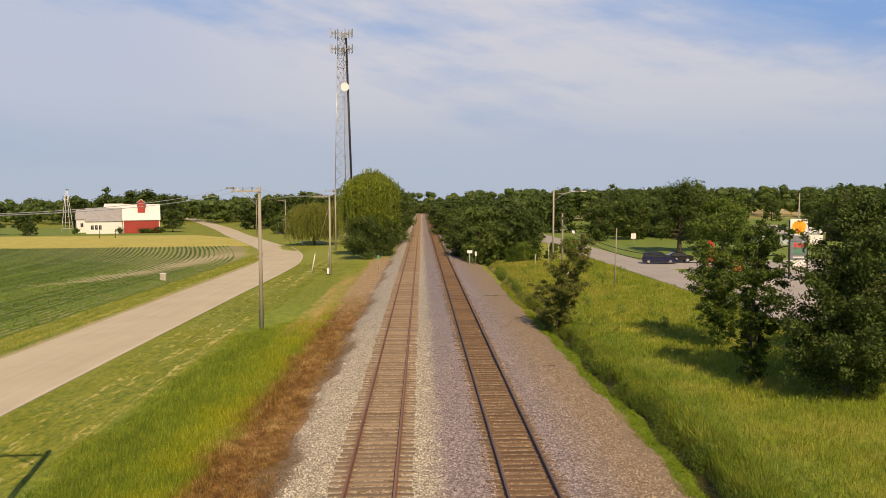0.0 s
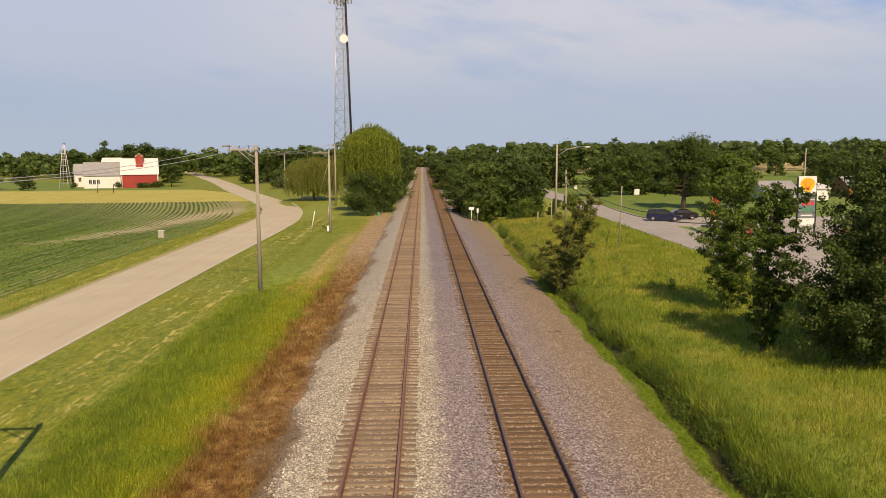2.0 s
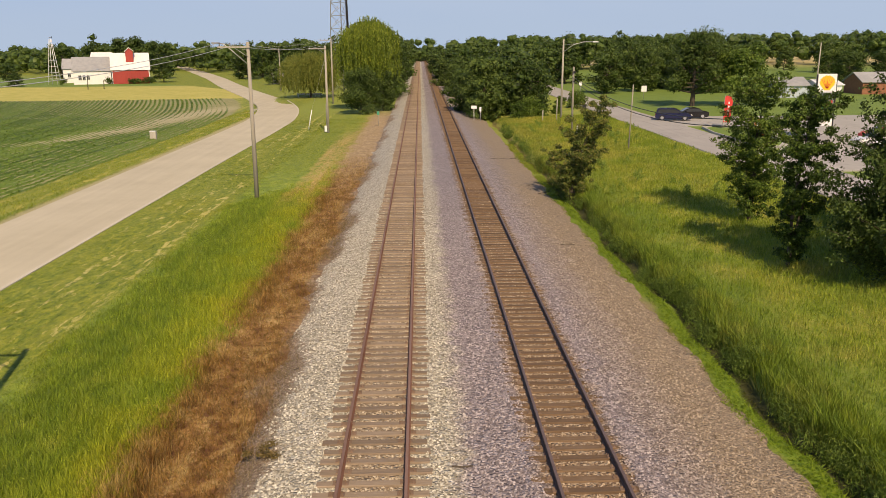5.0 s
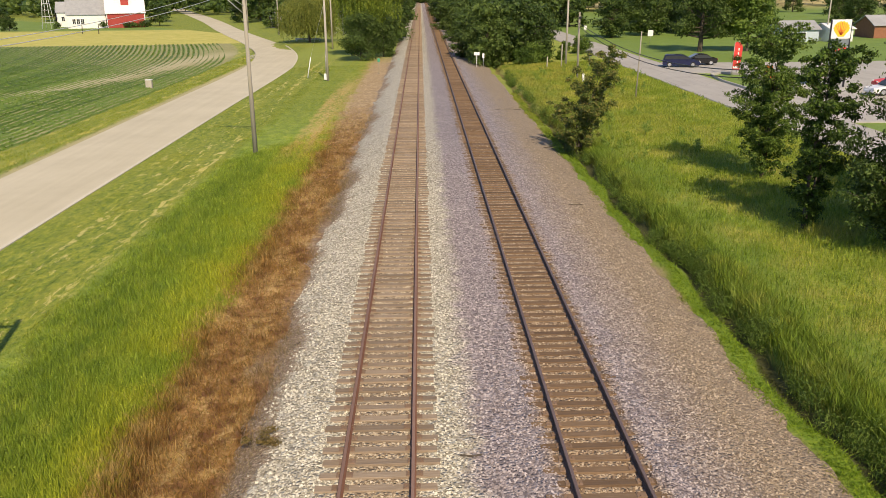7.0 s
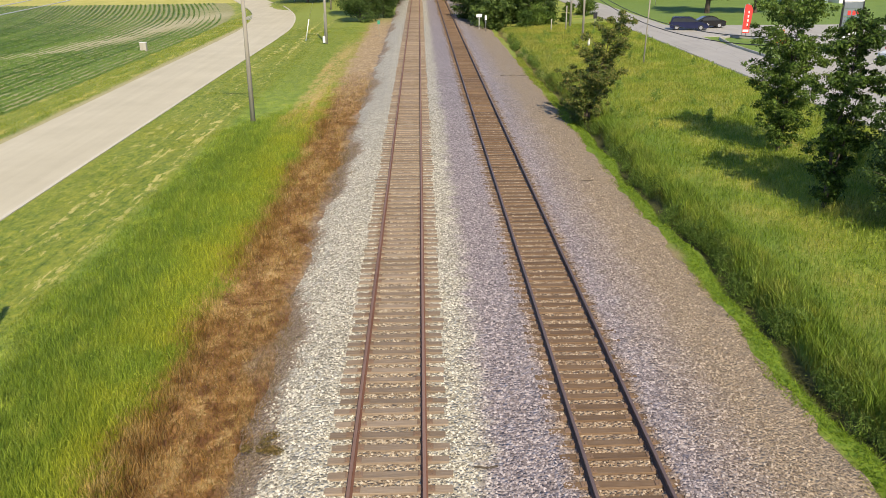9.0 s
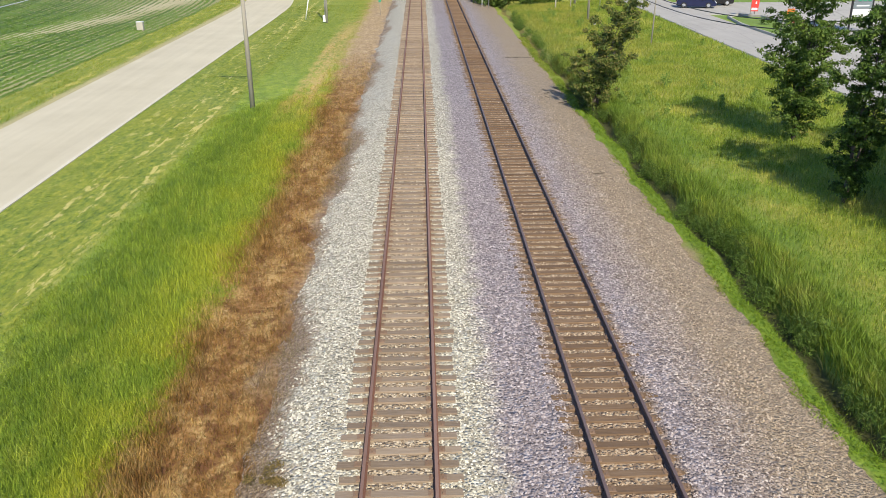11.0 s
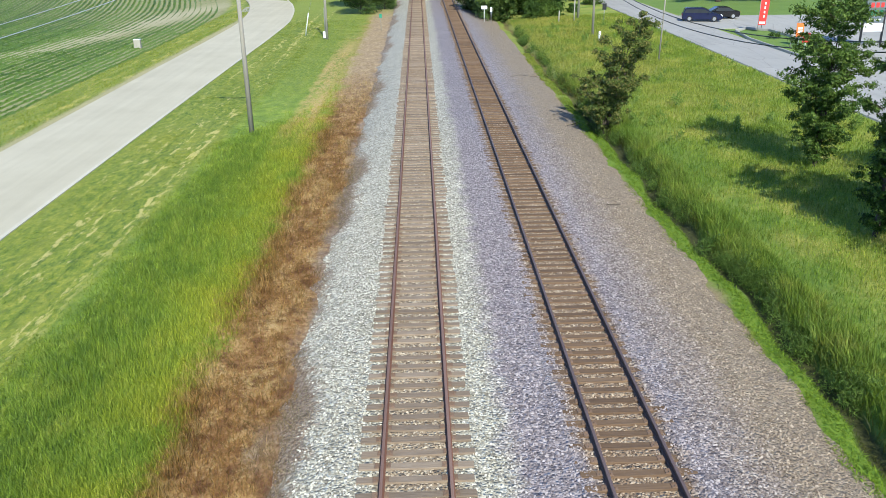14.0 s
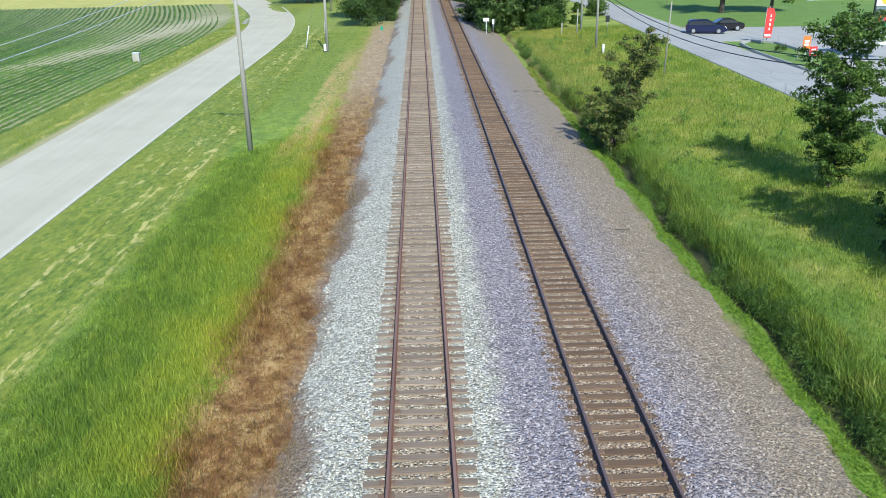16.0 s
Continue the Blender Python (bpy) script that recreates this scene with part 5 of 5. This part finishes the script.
def window(h, x, y, z, w, t, cols=2):
    f = part("window", box(fresh(), (w + 0.16, 0.10, t + 0.16), (x, y, z), bevel=0.015), WHITE, h)
    for c in range(cols):
        part("pane", box(fresh(), (w / cols - 0.06, 0.06, t), (x - w / 2 + (c + 0.5) * w / cols, y - 0.04, z)), GLASS, f)


Z = -1.75
barn = gable("barn", (-97.0, 289, Z), 11.8, 11.5, 4.5, 5.2, RED, TIN, "red timber barn with a white metal roof and red dormer", 18.4, category="barn")
dormer = part("dormer", prism(fresh(), [(-1.2, 6.6), (1.2, 6.6), (1.2, 10.2), (0, 11.3), (-1.2, 10.2)], -3.4, 1.5), RED, barn, "red gabled roof dormer")
for s in (-1, 1):
    part("dormer_roof", box(fresh(), (1.9, 5.1, 0.14), (s * 0.72, -1.0, 10.95), (0, s * 42, 0)), TIN, dormer)
for s in (-1, 1):
    part("corner_board", box(fresh(), (0.25, 0.1, 4.6), (s * 5.8, -5.8, 2.2)), WHITE, barn)
part("barn_door", box(fresh(), (2.6, 0.1, 2.9), (-3.3, -5.8, 1.35)), RED, barn)
wing = gable("barn_wing", (-108.6, 285.8, Z), 11.6, 10, 4.2, 4.3, WHITE, SHINGLE, "low white barn wing with a grey shingle roof", 18.4, category="barn")
for c in range(3):
    window(wing, -3.8 + c * 1.25, -5.03, 2.0, 0.95, 1.5)
house = gable("farmhouse", (-119.6, 300, Z), 8, 8, 4.6, 3.2, WHITE, SHINGLE, "white farmhouse with a grey roof behind the barn", 15)
window(house, -2, -4.03, 2.4, 1.0, 1.4), window(house, 1.6, -4.03, 2.4, 1.0, 1.4)
gable("farm_shed", (-114.8, 312, Z), 6.5, 7, 7.0, 2.9, WHITE, TIN, "tall white farm shed with a white metal roof", 8, category="barn")
h2 = gable("house", (-41.0, 268, gz(-41, 268)), 8, 7, 3.2, 2.2, POLE_PALE, SHINGLE, "tan bungalow among trees beside the lane", 20)
window(h2, -2.2, -3.53, 1.6, 1.1, 1.2), window(h2, 1.6, -3.53, 1.6, 1.1, 1.2)


def bush(name, at, r, label, seed, leaf=None, size=0.09, n=900):
    rng = np.random.default_rng(seed)
    cs = rng.normal(size=(9, 3)) * (0.42 * r, 0.42 * r, 0.2 * r) + (0, 0, 0.6 * r)
    V, F = leaf_cloud(rng, cs, r * rng.uniform(0.4, 0.6, 9), n, size, 0.85)
    b = part(name, from_arrays(name, V, F), leaf or LEAF_DARK)
    b.matrix_basis = pose(*at)
    return tagged(b, label, "bush", "clipped bushes")


for i, (x, r) in enumerate(((-100.6, 1.3), (-94.0, 1.2), (-92.2, 1.2), (-89.6, 1.5), (-88.0, 1.1), (-114.0, 1.3))):
    bush("bush", (x - 0.6, 282.0 + (x + 95) * 0.33, Z + 0.1), r, "dark clipped bush along the barn wall", 200 + i, size=0.16)
bush("bush", (36.3, 90.5, 0.08), 0.55, "round green bush on the grass island", 230, LEAF, 0.05)

mill = thing("windmill_tower", (-120.3, 283, Z), "white lattice farm windmill tower", "windmill")
for i in range(4):
    sx, sy = (-1, 1)[i % 2], (-1, 1)[i // 2]
    part("leg", tube(fresh(), (sx * 1.5, sy * 1.5, -0.2), (sx * 0.25, sy * 0.25, 14.5), 0.10, 0.07, 6), WHITE, mill)
for k in range(7):
    z, w = 1.6 + 2.0 * k, 1.5 - 1.25 * (1.6 + 2.0 * k) / 14.5
    bm = pipe(fresh(), [(-w, -w, z), (w, -w, z), (w, w, z), (-w, w, z), (-w, -w, z)], 0.045, 5)
    part("rung", bm, WHITE, mill)
part("vane", box(box(fresh(), (0.08, 1.6, 0.08), (0, 0.3, 15.0)), (0.05, 0.7, 0.6), (0, 1.2, 15.0)), GALV, mill)
part("rotor_hub", tube(fresh(), (0, -0.6, 15.0), (0, 0.2, 15.0), 0.14), GALV, mill)
for k in range(2):
    u = thing("field_gate", (-94.8 + 4.6 * k, 245, gz(-94.8, 245)), "weathered upright gate post in the stubble", "post", "gate posts")
    part("post", tube(fresh(), (0, 0, -0.2), (0.15, 0, 2.6), 0.13, 0.1), BARK, u)

# ---- cell tower ----
tower = thing("cell_tower", (-17.9, 205, -1.1), "tall galvanised lattice cell tower with antennas", "cell tower")
H0, W0, W1, TOP = 0.0, 4.9, 2.0, 52.0


def leg_at(i, z):
    w = W0 + (W1 - W0) * z / TOP
    return Vector(((-0.5, 0.5, 0.05)[i] * w, (-0.29, -0.29, 0.58)[i] * w, z))


for i in range(3):
    part("leg", tube(fresh(), leg_at(i, -0.3), leg_at(i, TOP), 0.12, 0.08, 8), GALV, tower)
z = 0.0
while z < TOP - 2:
    step = 3.0 if z < 36 else 2.4
    for i in range(3):
        a, b = i, (i + 1) % 3
        bm = tube(fresh(), leg_at(a, z), leg_at(b, z + step), 0.045, 0.045, 5)
        tube(bm, leg_at(b, z), leg_at(a, z + step), 0.045, 0.045, 5)
        tube(bm, leg_at(a, z + step), leg_at(b, z + step), 0.04, 0.04, 5)
        part("brace", bm, GALV, tower)
    z += step
bm = fresh()
for k in range(4):
    off = Vector((-0.10 - 0.13 * k, -0.10, 0))
    tube(bm, leg_at(1, 0.3) + off + Vector((0.3, 0, 0)), leg_at(1, TOP - 1.5) + off + Vector((0.3, 0, 0)), 0.075, 0.07, 6)
part("cable_run", bm, DARK_STEEL, tower, "bundle of black feeder cables")
dish = part("dish", tube(tube(fresh(), (0.75, -2.1, 38.2), (0.75, -1.5, 38.2), 1.05, 1.0, 28), (0.75, -1.5, 38.2), (0.75, -0.9, 38.2), 0.2), WHITE, tower, "round white microwave dish")
for zz in (47.6, 51.4):
    ring = part("platform", pipe(fresh(), [(-1.9, -1.3, zz), (1.9, -1.3, zz), (0, 2.2, zz), (-1.9, -1.3, zz)], 0.06, 6), GALV, tower)
    for (ax, ay), (cx, cy) in (((-2.7, -1.4), (2.7, -1.4)), ((2.4, -0.9), (0.3, 2.6)), ((-2.4, -0.9), (-0.3, 2.6))):
        part("rail_bar", tube(fresh(), (ax, ay, zz + 0.2), (cx, cy, zz + 0.2), 0.05), GALV, ring)
        for k in range(4):
            t = k / 3
            x, y = ax + (cx - ax) * t, ay + (cy - ay) * t
            part("antenna", box(tube(fresh(), (x, y, zz - 1.0), (x, y, zz + 1.3), 0.04), (0.28, 0.16, 1.9), (x, y - 0.16, zz + 0.15), bevel=0.04), GREYPANEL if k % 2 else GALV, ring)
part("lightning_rod", tube(fresh(), (0, 0, TOP), (0, 0, TOP + 1.6), 0.03, 0.02), GALV, tower)

# ---- right side: posts, signs ----
lamp = thing("street_lamp", (20.9, 116, gz(20.9, 116)), "pale wooden street lamp pole with a long curved arm", "street lamp")
part("pole", tube(fresh(), (0, 0, -0.3), (0.1, 0, 10.7), 0.16, 0.11, 12), POLE_PALE, lamp)
arm = part("lamp_arm", pipe(fresh(), [(0.1, -0.1, 9.0), (1.4, -0.1, 9.9), (2.8, -0.1, 10.3), (4.2, -0.1, 10.35)], 0.05, 8), GALV, lamp)
part("lamp_head", box(fresh(), (0.75, 0.28, 0.17), (4.5, -0.1, 10.3), bevel=0.05), WHITE, arm, "pale lamp head")
part("stay", tube(fresh(), (0.1, -0.1, 9.9), (1.9, -0.1, 10.1), 0.02), GALV, lamp)
u = thing("service_pole", (19.2, 98, gz(19.2, 98)), "dark slim wooden pole carrying two cables", "utility pole")
part("pole", tube(fresh(), (0, 0, -0.3), (0, 0, 7.5), 0.14, 0.10, 12), POLE_WOOD, u)
part("cable_bracket", box(fresh(), (0.3, 0.2, 0.25), (0.1, -0.12, 6.9), bevel=0.03), DARK_STEEL, u)
u = thing("service_pole", (21.4, 79.5, gz(21.4, 79.5)), "thin dark post standing in the meadow", "post")
part("pole", tube(fresh(), (0, 0, -0.3), (0.2, 0, 6.2), 0.075, 0.055, 8), POLE_WOOD, u)
wire((19.2, 98, 5.9), (23.2, 43.5, 6.0), 2.0, 0.035, "thick black cable sagging over the meadow", DARK_STEEL)
wire((19.2, 98, 5.5), (22.6, 43.5, 5.5), 2.0, 0.035, "thick black cable sagging over the meadow", DARK_STEEL)



def sign(name, at, label, w, t, z, mat, post=None, turn=0.0, group=""):
    s = thing(name, at, label, "sign", group, turn)
    part("post", tube(fresh(), (0, 0.05, -0.2), (0, 0.05, z + t / 2), 0.045), post or GALV, s)
    part("board", box(fresh(), (w, 0.03, t), (0, 0, z), bevel=0.008), mat, s)
    return s


sign("line_sign", (8.55, 114, -0.45), "small white trackside board on a white post", 0.75, 0.42, 1.85, WHITE, WHITE)
sign("line_sign", (9.45, 114.3, -0.5), "narrow pale trackside marker post", 0.28, 0.6, 1.6, WHITE)
sign("road_sign", (41.6, 150, 0.0), "square white road sign on the lawn", 0.95, 1.05, 1.9, WHITE)
sign("road_sign", (23.3, 111.5, gz(23.3, 111.5)), "small dark sign seen from behind", 0.5, 0.75, 1.7, DARK_STEEL)
sign("road_sign", (33.9, 170, 0.0), "small white road sign beside the street", 0.6, 0.75, 2.0, WHITE)
u = thing("white_marker", (19.2, 94.3, gz(19.2, 94.3)), "short white marker post in the grass", "post")
part("post", tube(fresh(), (0, 0, -0.1), (0, 0, 0.95), 0.13, 0.12), WHITE, u)
for dx, h in ((-0.95, 1.5), (0.95, 3.0)):
    u = thing("marker_post", (18.6 + dx, 111.5, gz(18.6 + dx, 111.5)), "pale upright wooden post in the grass by the wood", "post", "pale posts")
    part("post", tube(fresh(), (0, 0, -0.2), (0.04, 0, h), 0.08, 0.07), POLE_PALE, u)
    part("cap", tube(fresh(), (0.04, 0, h), (0.04, 0, h + 0.05), 0.085, 0.05), POLE_WOOD, u)

# ---- filling station ----
apron_pts = [(33.2, 62), (33.2, 74), (35.2, 76.5), (38.2, 82), (38.6, 90), (38.4, 97), (36.5, 99.0), (33.2, 99.6), (33.2, 113.5), (39, 112.4), (50, 111), (75, 109.5), (75, 62)]
bm = fresh()
top = [bm.verts.new((x, y, gz(x, 0) + 0.085)) for x, y in apron_pts]
bot = [bm.verts.new((x, y, -0.3)) for x, y in apron_pts]
bm.faces.new(top)
for i in range(len(top)):
    bm.faces.new((top[i], bot[i], bot[(i + 1) % len(top)], top[(i + 1) % len(top)]))
bmesh.ops.recalc_face_normals(bm, faces=bm.faces)
tagged(part("pavement", bm, APRON), "pale concrete forecourt and drive of the filling station", "pavement", kind="structure")
kerb = thing("kerb", (0, 0, 0), "pale concrete kerb round the grass island", "kerb", kind="structure")
ring = [(33.5, 77.5), (35.1, 76.8), (38.0, 82), (38.4, 90), (38.2, 96.8), (36.4, 98.8), (34.4, 96.6), (33.5, 90)]
for k, (a, b) in enumerate(zip(ring, ring[1:] + ring[:1])):
    d = Vector((b[0] - a[0], b[1] - a[1]))
    part("kerb_stone", box(fresh(), (d.length, 0.16, 0.3), ((a[0] + b[0]) / 2, (a[1] + b[1]) / 2, 0.06), (0, 0, math.degrees(math.atan2(d.y, d.x))), 0.02), APRON, kerb)

py = thing("price_sign", (42.35, 83.6, 0.05), "tall fuel price sign with a yellow shell-shaped emblem", "sign")
for s in (-1, 1):
    part("post", box(fresh(), (0.14, 0.2, 6.6), (s * 0.98, 0, 3.2), bevel=0.02), DARK_STEEL, py)
logo = part("emblem_panel", box(fresh(), (1.95, 0.25, 1.8), (0, 0, 5.65), bevel=0.04), WHITE, py, "white emblem panel")
bm = fresh()
rimpts = [(-0.28, -0.72), (0.28, -0.72)] + [(0.78 * math.cos(a) * (1 + 0.05 * math.cos(a * 14)), 0.08 + 0.66 * math.sin(a) * (1 + 0.05 * math.cos(a * 14))) for a in np.linspace(-0.35, 3.49, 40)]
prism(bm, [(x, z + 5.65) for x, z in rimpts], -0.145, -0.12)
part("emblem", bm, YELLOW, logo, "yellow fan-shaped emblem")
for k in range(7):
    a = radians(30 + 20 * k)
    part("emblem_rib", tube(fresh(), (0.1 * math.cos(a), -0.15, 5.12), (0.7 * math.cos(a), -0.15, 5.72 + 0.58 * math.sin(a)), 0.022, 0.022, 5), CARRED, logo)
for k, (z, t, m) in enumerate(((4.4, 0.6, GREYPANEL), (3.72, 0.62, GREYPANEL), (3.05, 0.62, GREYPANEL), (2.42, 0.55, GREYPANEL), (1.7, 0.75, WHITE))):
    p = part("price_panel", box(fresh(), (1.8, 0.2, t), (0, 0, z), bevel=0.02), m, py)
    if k in (1, 2):
        for c in range(3):
            part("price_bar", box(fresh(), (0.30, 0.03, t * 0.7), (-0.35 + 0.46 * c, -0.115, z)), CARRED if k == 1 else GREEN, p)
    elif k == 3:
        part("price_bar", box(fresh(), (1.2, 0.03, 0.12), (0, -0.115, z)), WHITE, p)
flag = thing("feather_banner", (37.0, 96.2, 0.08), "tall red feather banner with pale lettering bars", "banner", turn=-12)
part("mast", tube(fresh(), (-0.35, 0, -0.2), (-0.28, 0, 3.7), 0.025), GALV, flag)
bm = prism(fresh(), [(-0.33, 0.6), (0.42, 0.6), (0.62, 3.0), (0.45, 3.55), (-0.1, 3.7), (-0.28, 3.5)], -0.012, 0.012)
cloth = part("cloth", bm, CARRED, flag, "red banner cloth")
for z, w in ((1.5, 0.14), (1.95, 0.16), (2.4, 0.15), (2.85, 0.13)):
    part("lettering_bar", box(fresh(), (w, 0.01, 0.26), (0.12 + 0.03 * z, -0.02, z)), WHITE, cloth)
part("base_bar", box(fresh(), (0.62, 0.03, 0.25), (0.05, -0.02, 0.85)), WHITE, cloth)
for (x, y, w, h, m, lab) in ((36.0, 83.0, 0.75, 0.85, CARRED, "small red and white sale placard on stakes"), (36.5, 85.6, 0.8, 1.3, ORANGE, "bright orange sale placard leaning on a stake")):
    s = sign("sale_placard", (x, y, 0.05), lab, w, h, 0.95 if m is CARRED else 1.35, m, WHITE, 10, "sale placards")
    bd = [c for c in s.children if c.name.startswith("board")][0]
    for z in (0.15, -0.15):
        part("lettering_bar", box(fresh(), (w * 0.6, 0.012, h * 0.16), (0, -0.02, (0.95 if m is CARRED else 1.35) + z)), WHITE, bd)
u = thing("yard_post", (35.2, 84.5, 0.05), "short pale leaning post on the grass island", "post")
part("post", tube(fresh(), (0, 0, -0.1), (0.25, 0, 1.2), 0.06), POLE_PALE, u)
u = thing("street_post", (38.2, 99.0, 0.05), "slim grey post beside the station drive", "post")
part("post", tube(fresh(), (0, 0, -0.1), (0, 0, 3.6), 0.06), GALV, u)


# ---- cars ----
def car(at, turn, paint, label, length, height, van=False):
    c = thing("car", at, label, "car", "cars by the filling station", turn)
    L, w = length / 2, 0.88
    low = [(-L, 0.32), (-L + 0.1, 0.22), (L - 0.1, 0.22), (L, 0.35), (L - 0.03, 0.68), (L - 0.9, 0.86 if not van else 0.98), (-L + 0.12, 0.92 if not van else 1.0), (-L, 0.75)]
    bm = prism(fresh(), low, -w, w)
    bmesh.ops.bevel(bm, geom=bm.edges, offset=0.07, segments=2, affect="EDGES", clamp_overlap=True)
    body = part("body", bm, paint, c)
    if van:
        cab = [(-L + 0.08, 0.95), (-L + 0.28, height - 0.06), (-L + 0.6, height), (L - 2.2, height), (L - 1.15, 0.97)]
    else:
        cab = [(-L + 0.55, 0.88), (-L + 1.35, height - 0.04), (-L + 1.7, height), (L - 2.15, height - 0.02), (L - 1.15, 0.86)]
    bm = prism(fresh(), cab, -w + 0.12, w - 0.12)
    bmesh.ops.bevel(bm, geom=bm.edges, offset=0.05, segments=2, affect="EDGES", clamp_overlap=True)
    part("cabin", bm, paint, c)
    inner = [(x * 0.94 + 0.02, 0.97 + (z - 0.93) * 0.72) for x, z in cab]
    part("side_window", prism(fresh(), inner, -w + 0.10, w - 0.10), GLASS, c, "dark glass side windows")
    a, b = Vector((cab[-1][0], 0, cab[-1][1])), Vector((cab[-2][0], 0, cab[-2][1]))
    mid, ang = (a + b) / 2, math.degrees(math.atan2((b - a).z, (b - a).x))
    part("windscreen", box(fresh(), ((b - a).length * 0.8, 1.35, 0.04), (mid.x + 0.03, 0, mid.z + 0.03), (0, -ang, 0), 0.01), GLASS, c)
    for sx in (-L + 0.85, L - 0.9):
        for sy in (-1, 1):
            wh = part("wheel", tube(fresh(), (sx, sy * (w - 0.2), 0.33), (sx, sy * (w + 0.01), 0.33), 0.33, 0.33, 20), TYRE, c)
            part("rim", tube(fresh(), (sx, sy * (w - 0.1), 0.33), (sx, sy * (w + 0.025), 0.33), 0.22, 0.20, 14), RIM, wh)
    for sy in (-0.62, 0.62):
        part("headlight", box(fresh(), (0.12, 0.32, 0.14), (L - 0.05, sy, 0.66), bevel=0.03), LENS, c)
        part("taillight", box(fresh(), (0.08, 0.28, 0.18), (-L + 0.02, sy, 0.74), bevel=0.03), REDLENS, c)
        part("mirror", box(fresh(), (0.14, 0.2, 0.13), (L - 1.6, sy * 1.6, 1.0), bevel=0.03), paint, c)
    part("bumper", box(fresh(), (0.12, 1.6, 0.2), (L - 0.03, 0, 0.4), bevel=0.04), paint, c)
    return c


car((36.9, 109.3, 0.06), 178, BLACKPAINT, "black sedan waiting in the station drive", 4.7, 1.42)
car((34.0, 106.8, 0.06), -14, BLUEPAINT, "dark blue estate car turning into the station drive", 4.6, 1.55, True)
car((48.0, 82.0, 0.1), 170, CARRED, "red car parked on the forecourt", 4.5, 1.5)
car((44.6, 77.0, 0.1), 185, WHITEPAINT, "white car parked on the forecourt", 4.6, 1.5)

# ---- houses past the lawn ----
hs = gable("house", (68.0, 152, 0.0), 6.2, 6.5, 2.3, 1.3, BLUEWALL, SHINGLE, "low pale blue house with a grey roof")
window(hs, 0.4, -3.28, 1.3, 0.7, 0.9, 1)
gable("garage", (74.2, 150, 0.0), 4.4, 5.0, 2.4, 0.8, WHITE, TIN, "white garage beside the blue house", 8, category="garage")
gable("house", (88, 158, 0.0), 8, 7, 2.6, 1.6, BRICK, SHINGLE, "low brown brick house beyond the lawn")
u = thing("utility_pole", (72.5, 149, 0.2), "slender grey utility pole beside the garage", "utility pole")
part("pole", tube(fresh(), (0, 0, -0.3), (0.2, 0, 9.6), 0.14, 0.09, 10), POLE_PALE, u)


# ---- litter on the shoulder ----
def dead_branch(x, y, length, seed):
    rng = np.random.default_rng(seed)
    bm = fresh()
    p, d = Vector((0, 0, 0.04)), rng.uniform(0, 3.14)
    pts = [p]
    for k in range(5):
        d += rng.normal() * 0.25
        p = p + Vector((math.cos(d), math.sin(d), rng.normal() * 0.05)) * length / 5
        p.z = max(p.z, 0.03)
        pts.append(p)
    pipe(bm, pts, 0.022, 6)
    ob = part("dead_branch", bm, BARK)
    ob.matrix_basis = pose(x, y, float(max(bed_z(np.array(x), np.array(y)), gz(x, y))), 0, 0, 0)
    return tagged(ob, "dry dead branch lying on the stony shoulder", "branch", "dead branches")


for i, (x, y, n) in enumerate(((7.4, 72.0, 2.2), (9.0, 57.5, 1.8), (9.3, 56.2, 1.5), (8.8, 58.8, 1.2), (-2.9, 24.0, 0.8), (2.3, 17.2, 0.5), (8.2, 40.0, 0.7))):
    dead_branch(x, y, n, 400 + i)
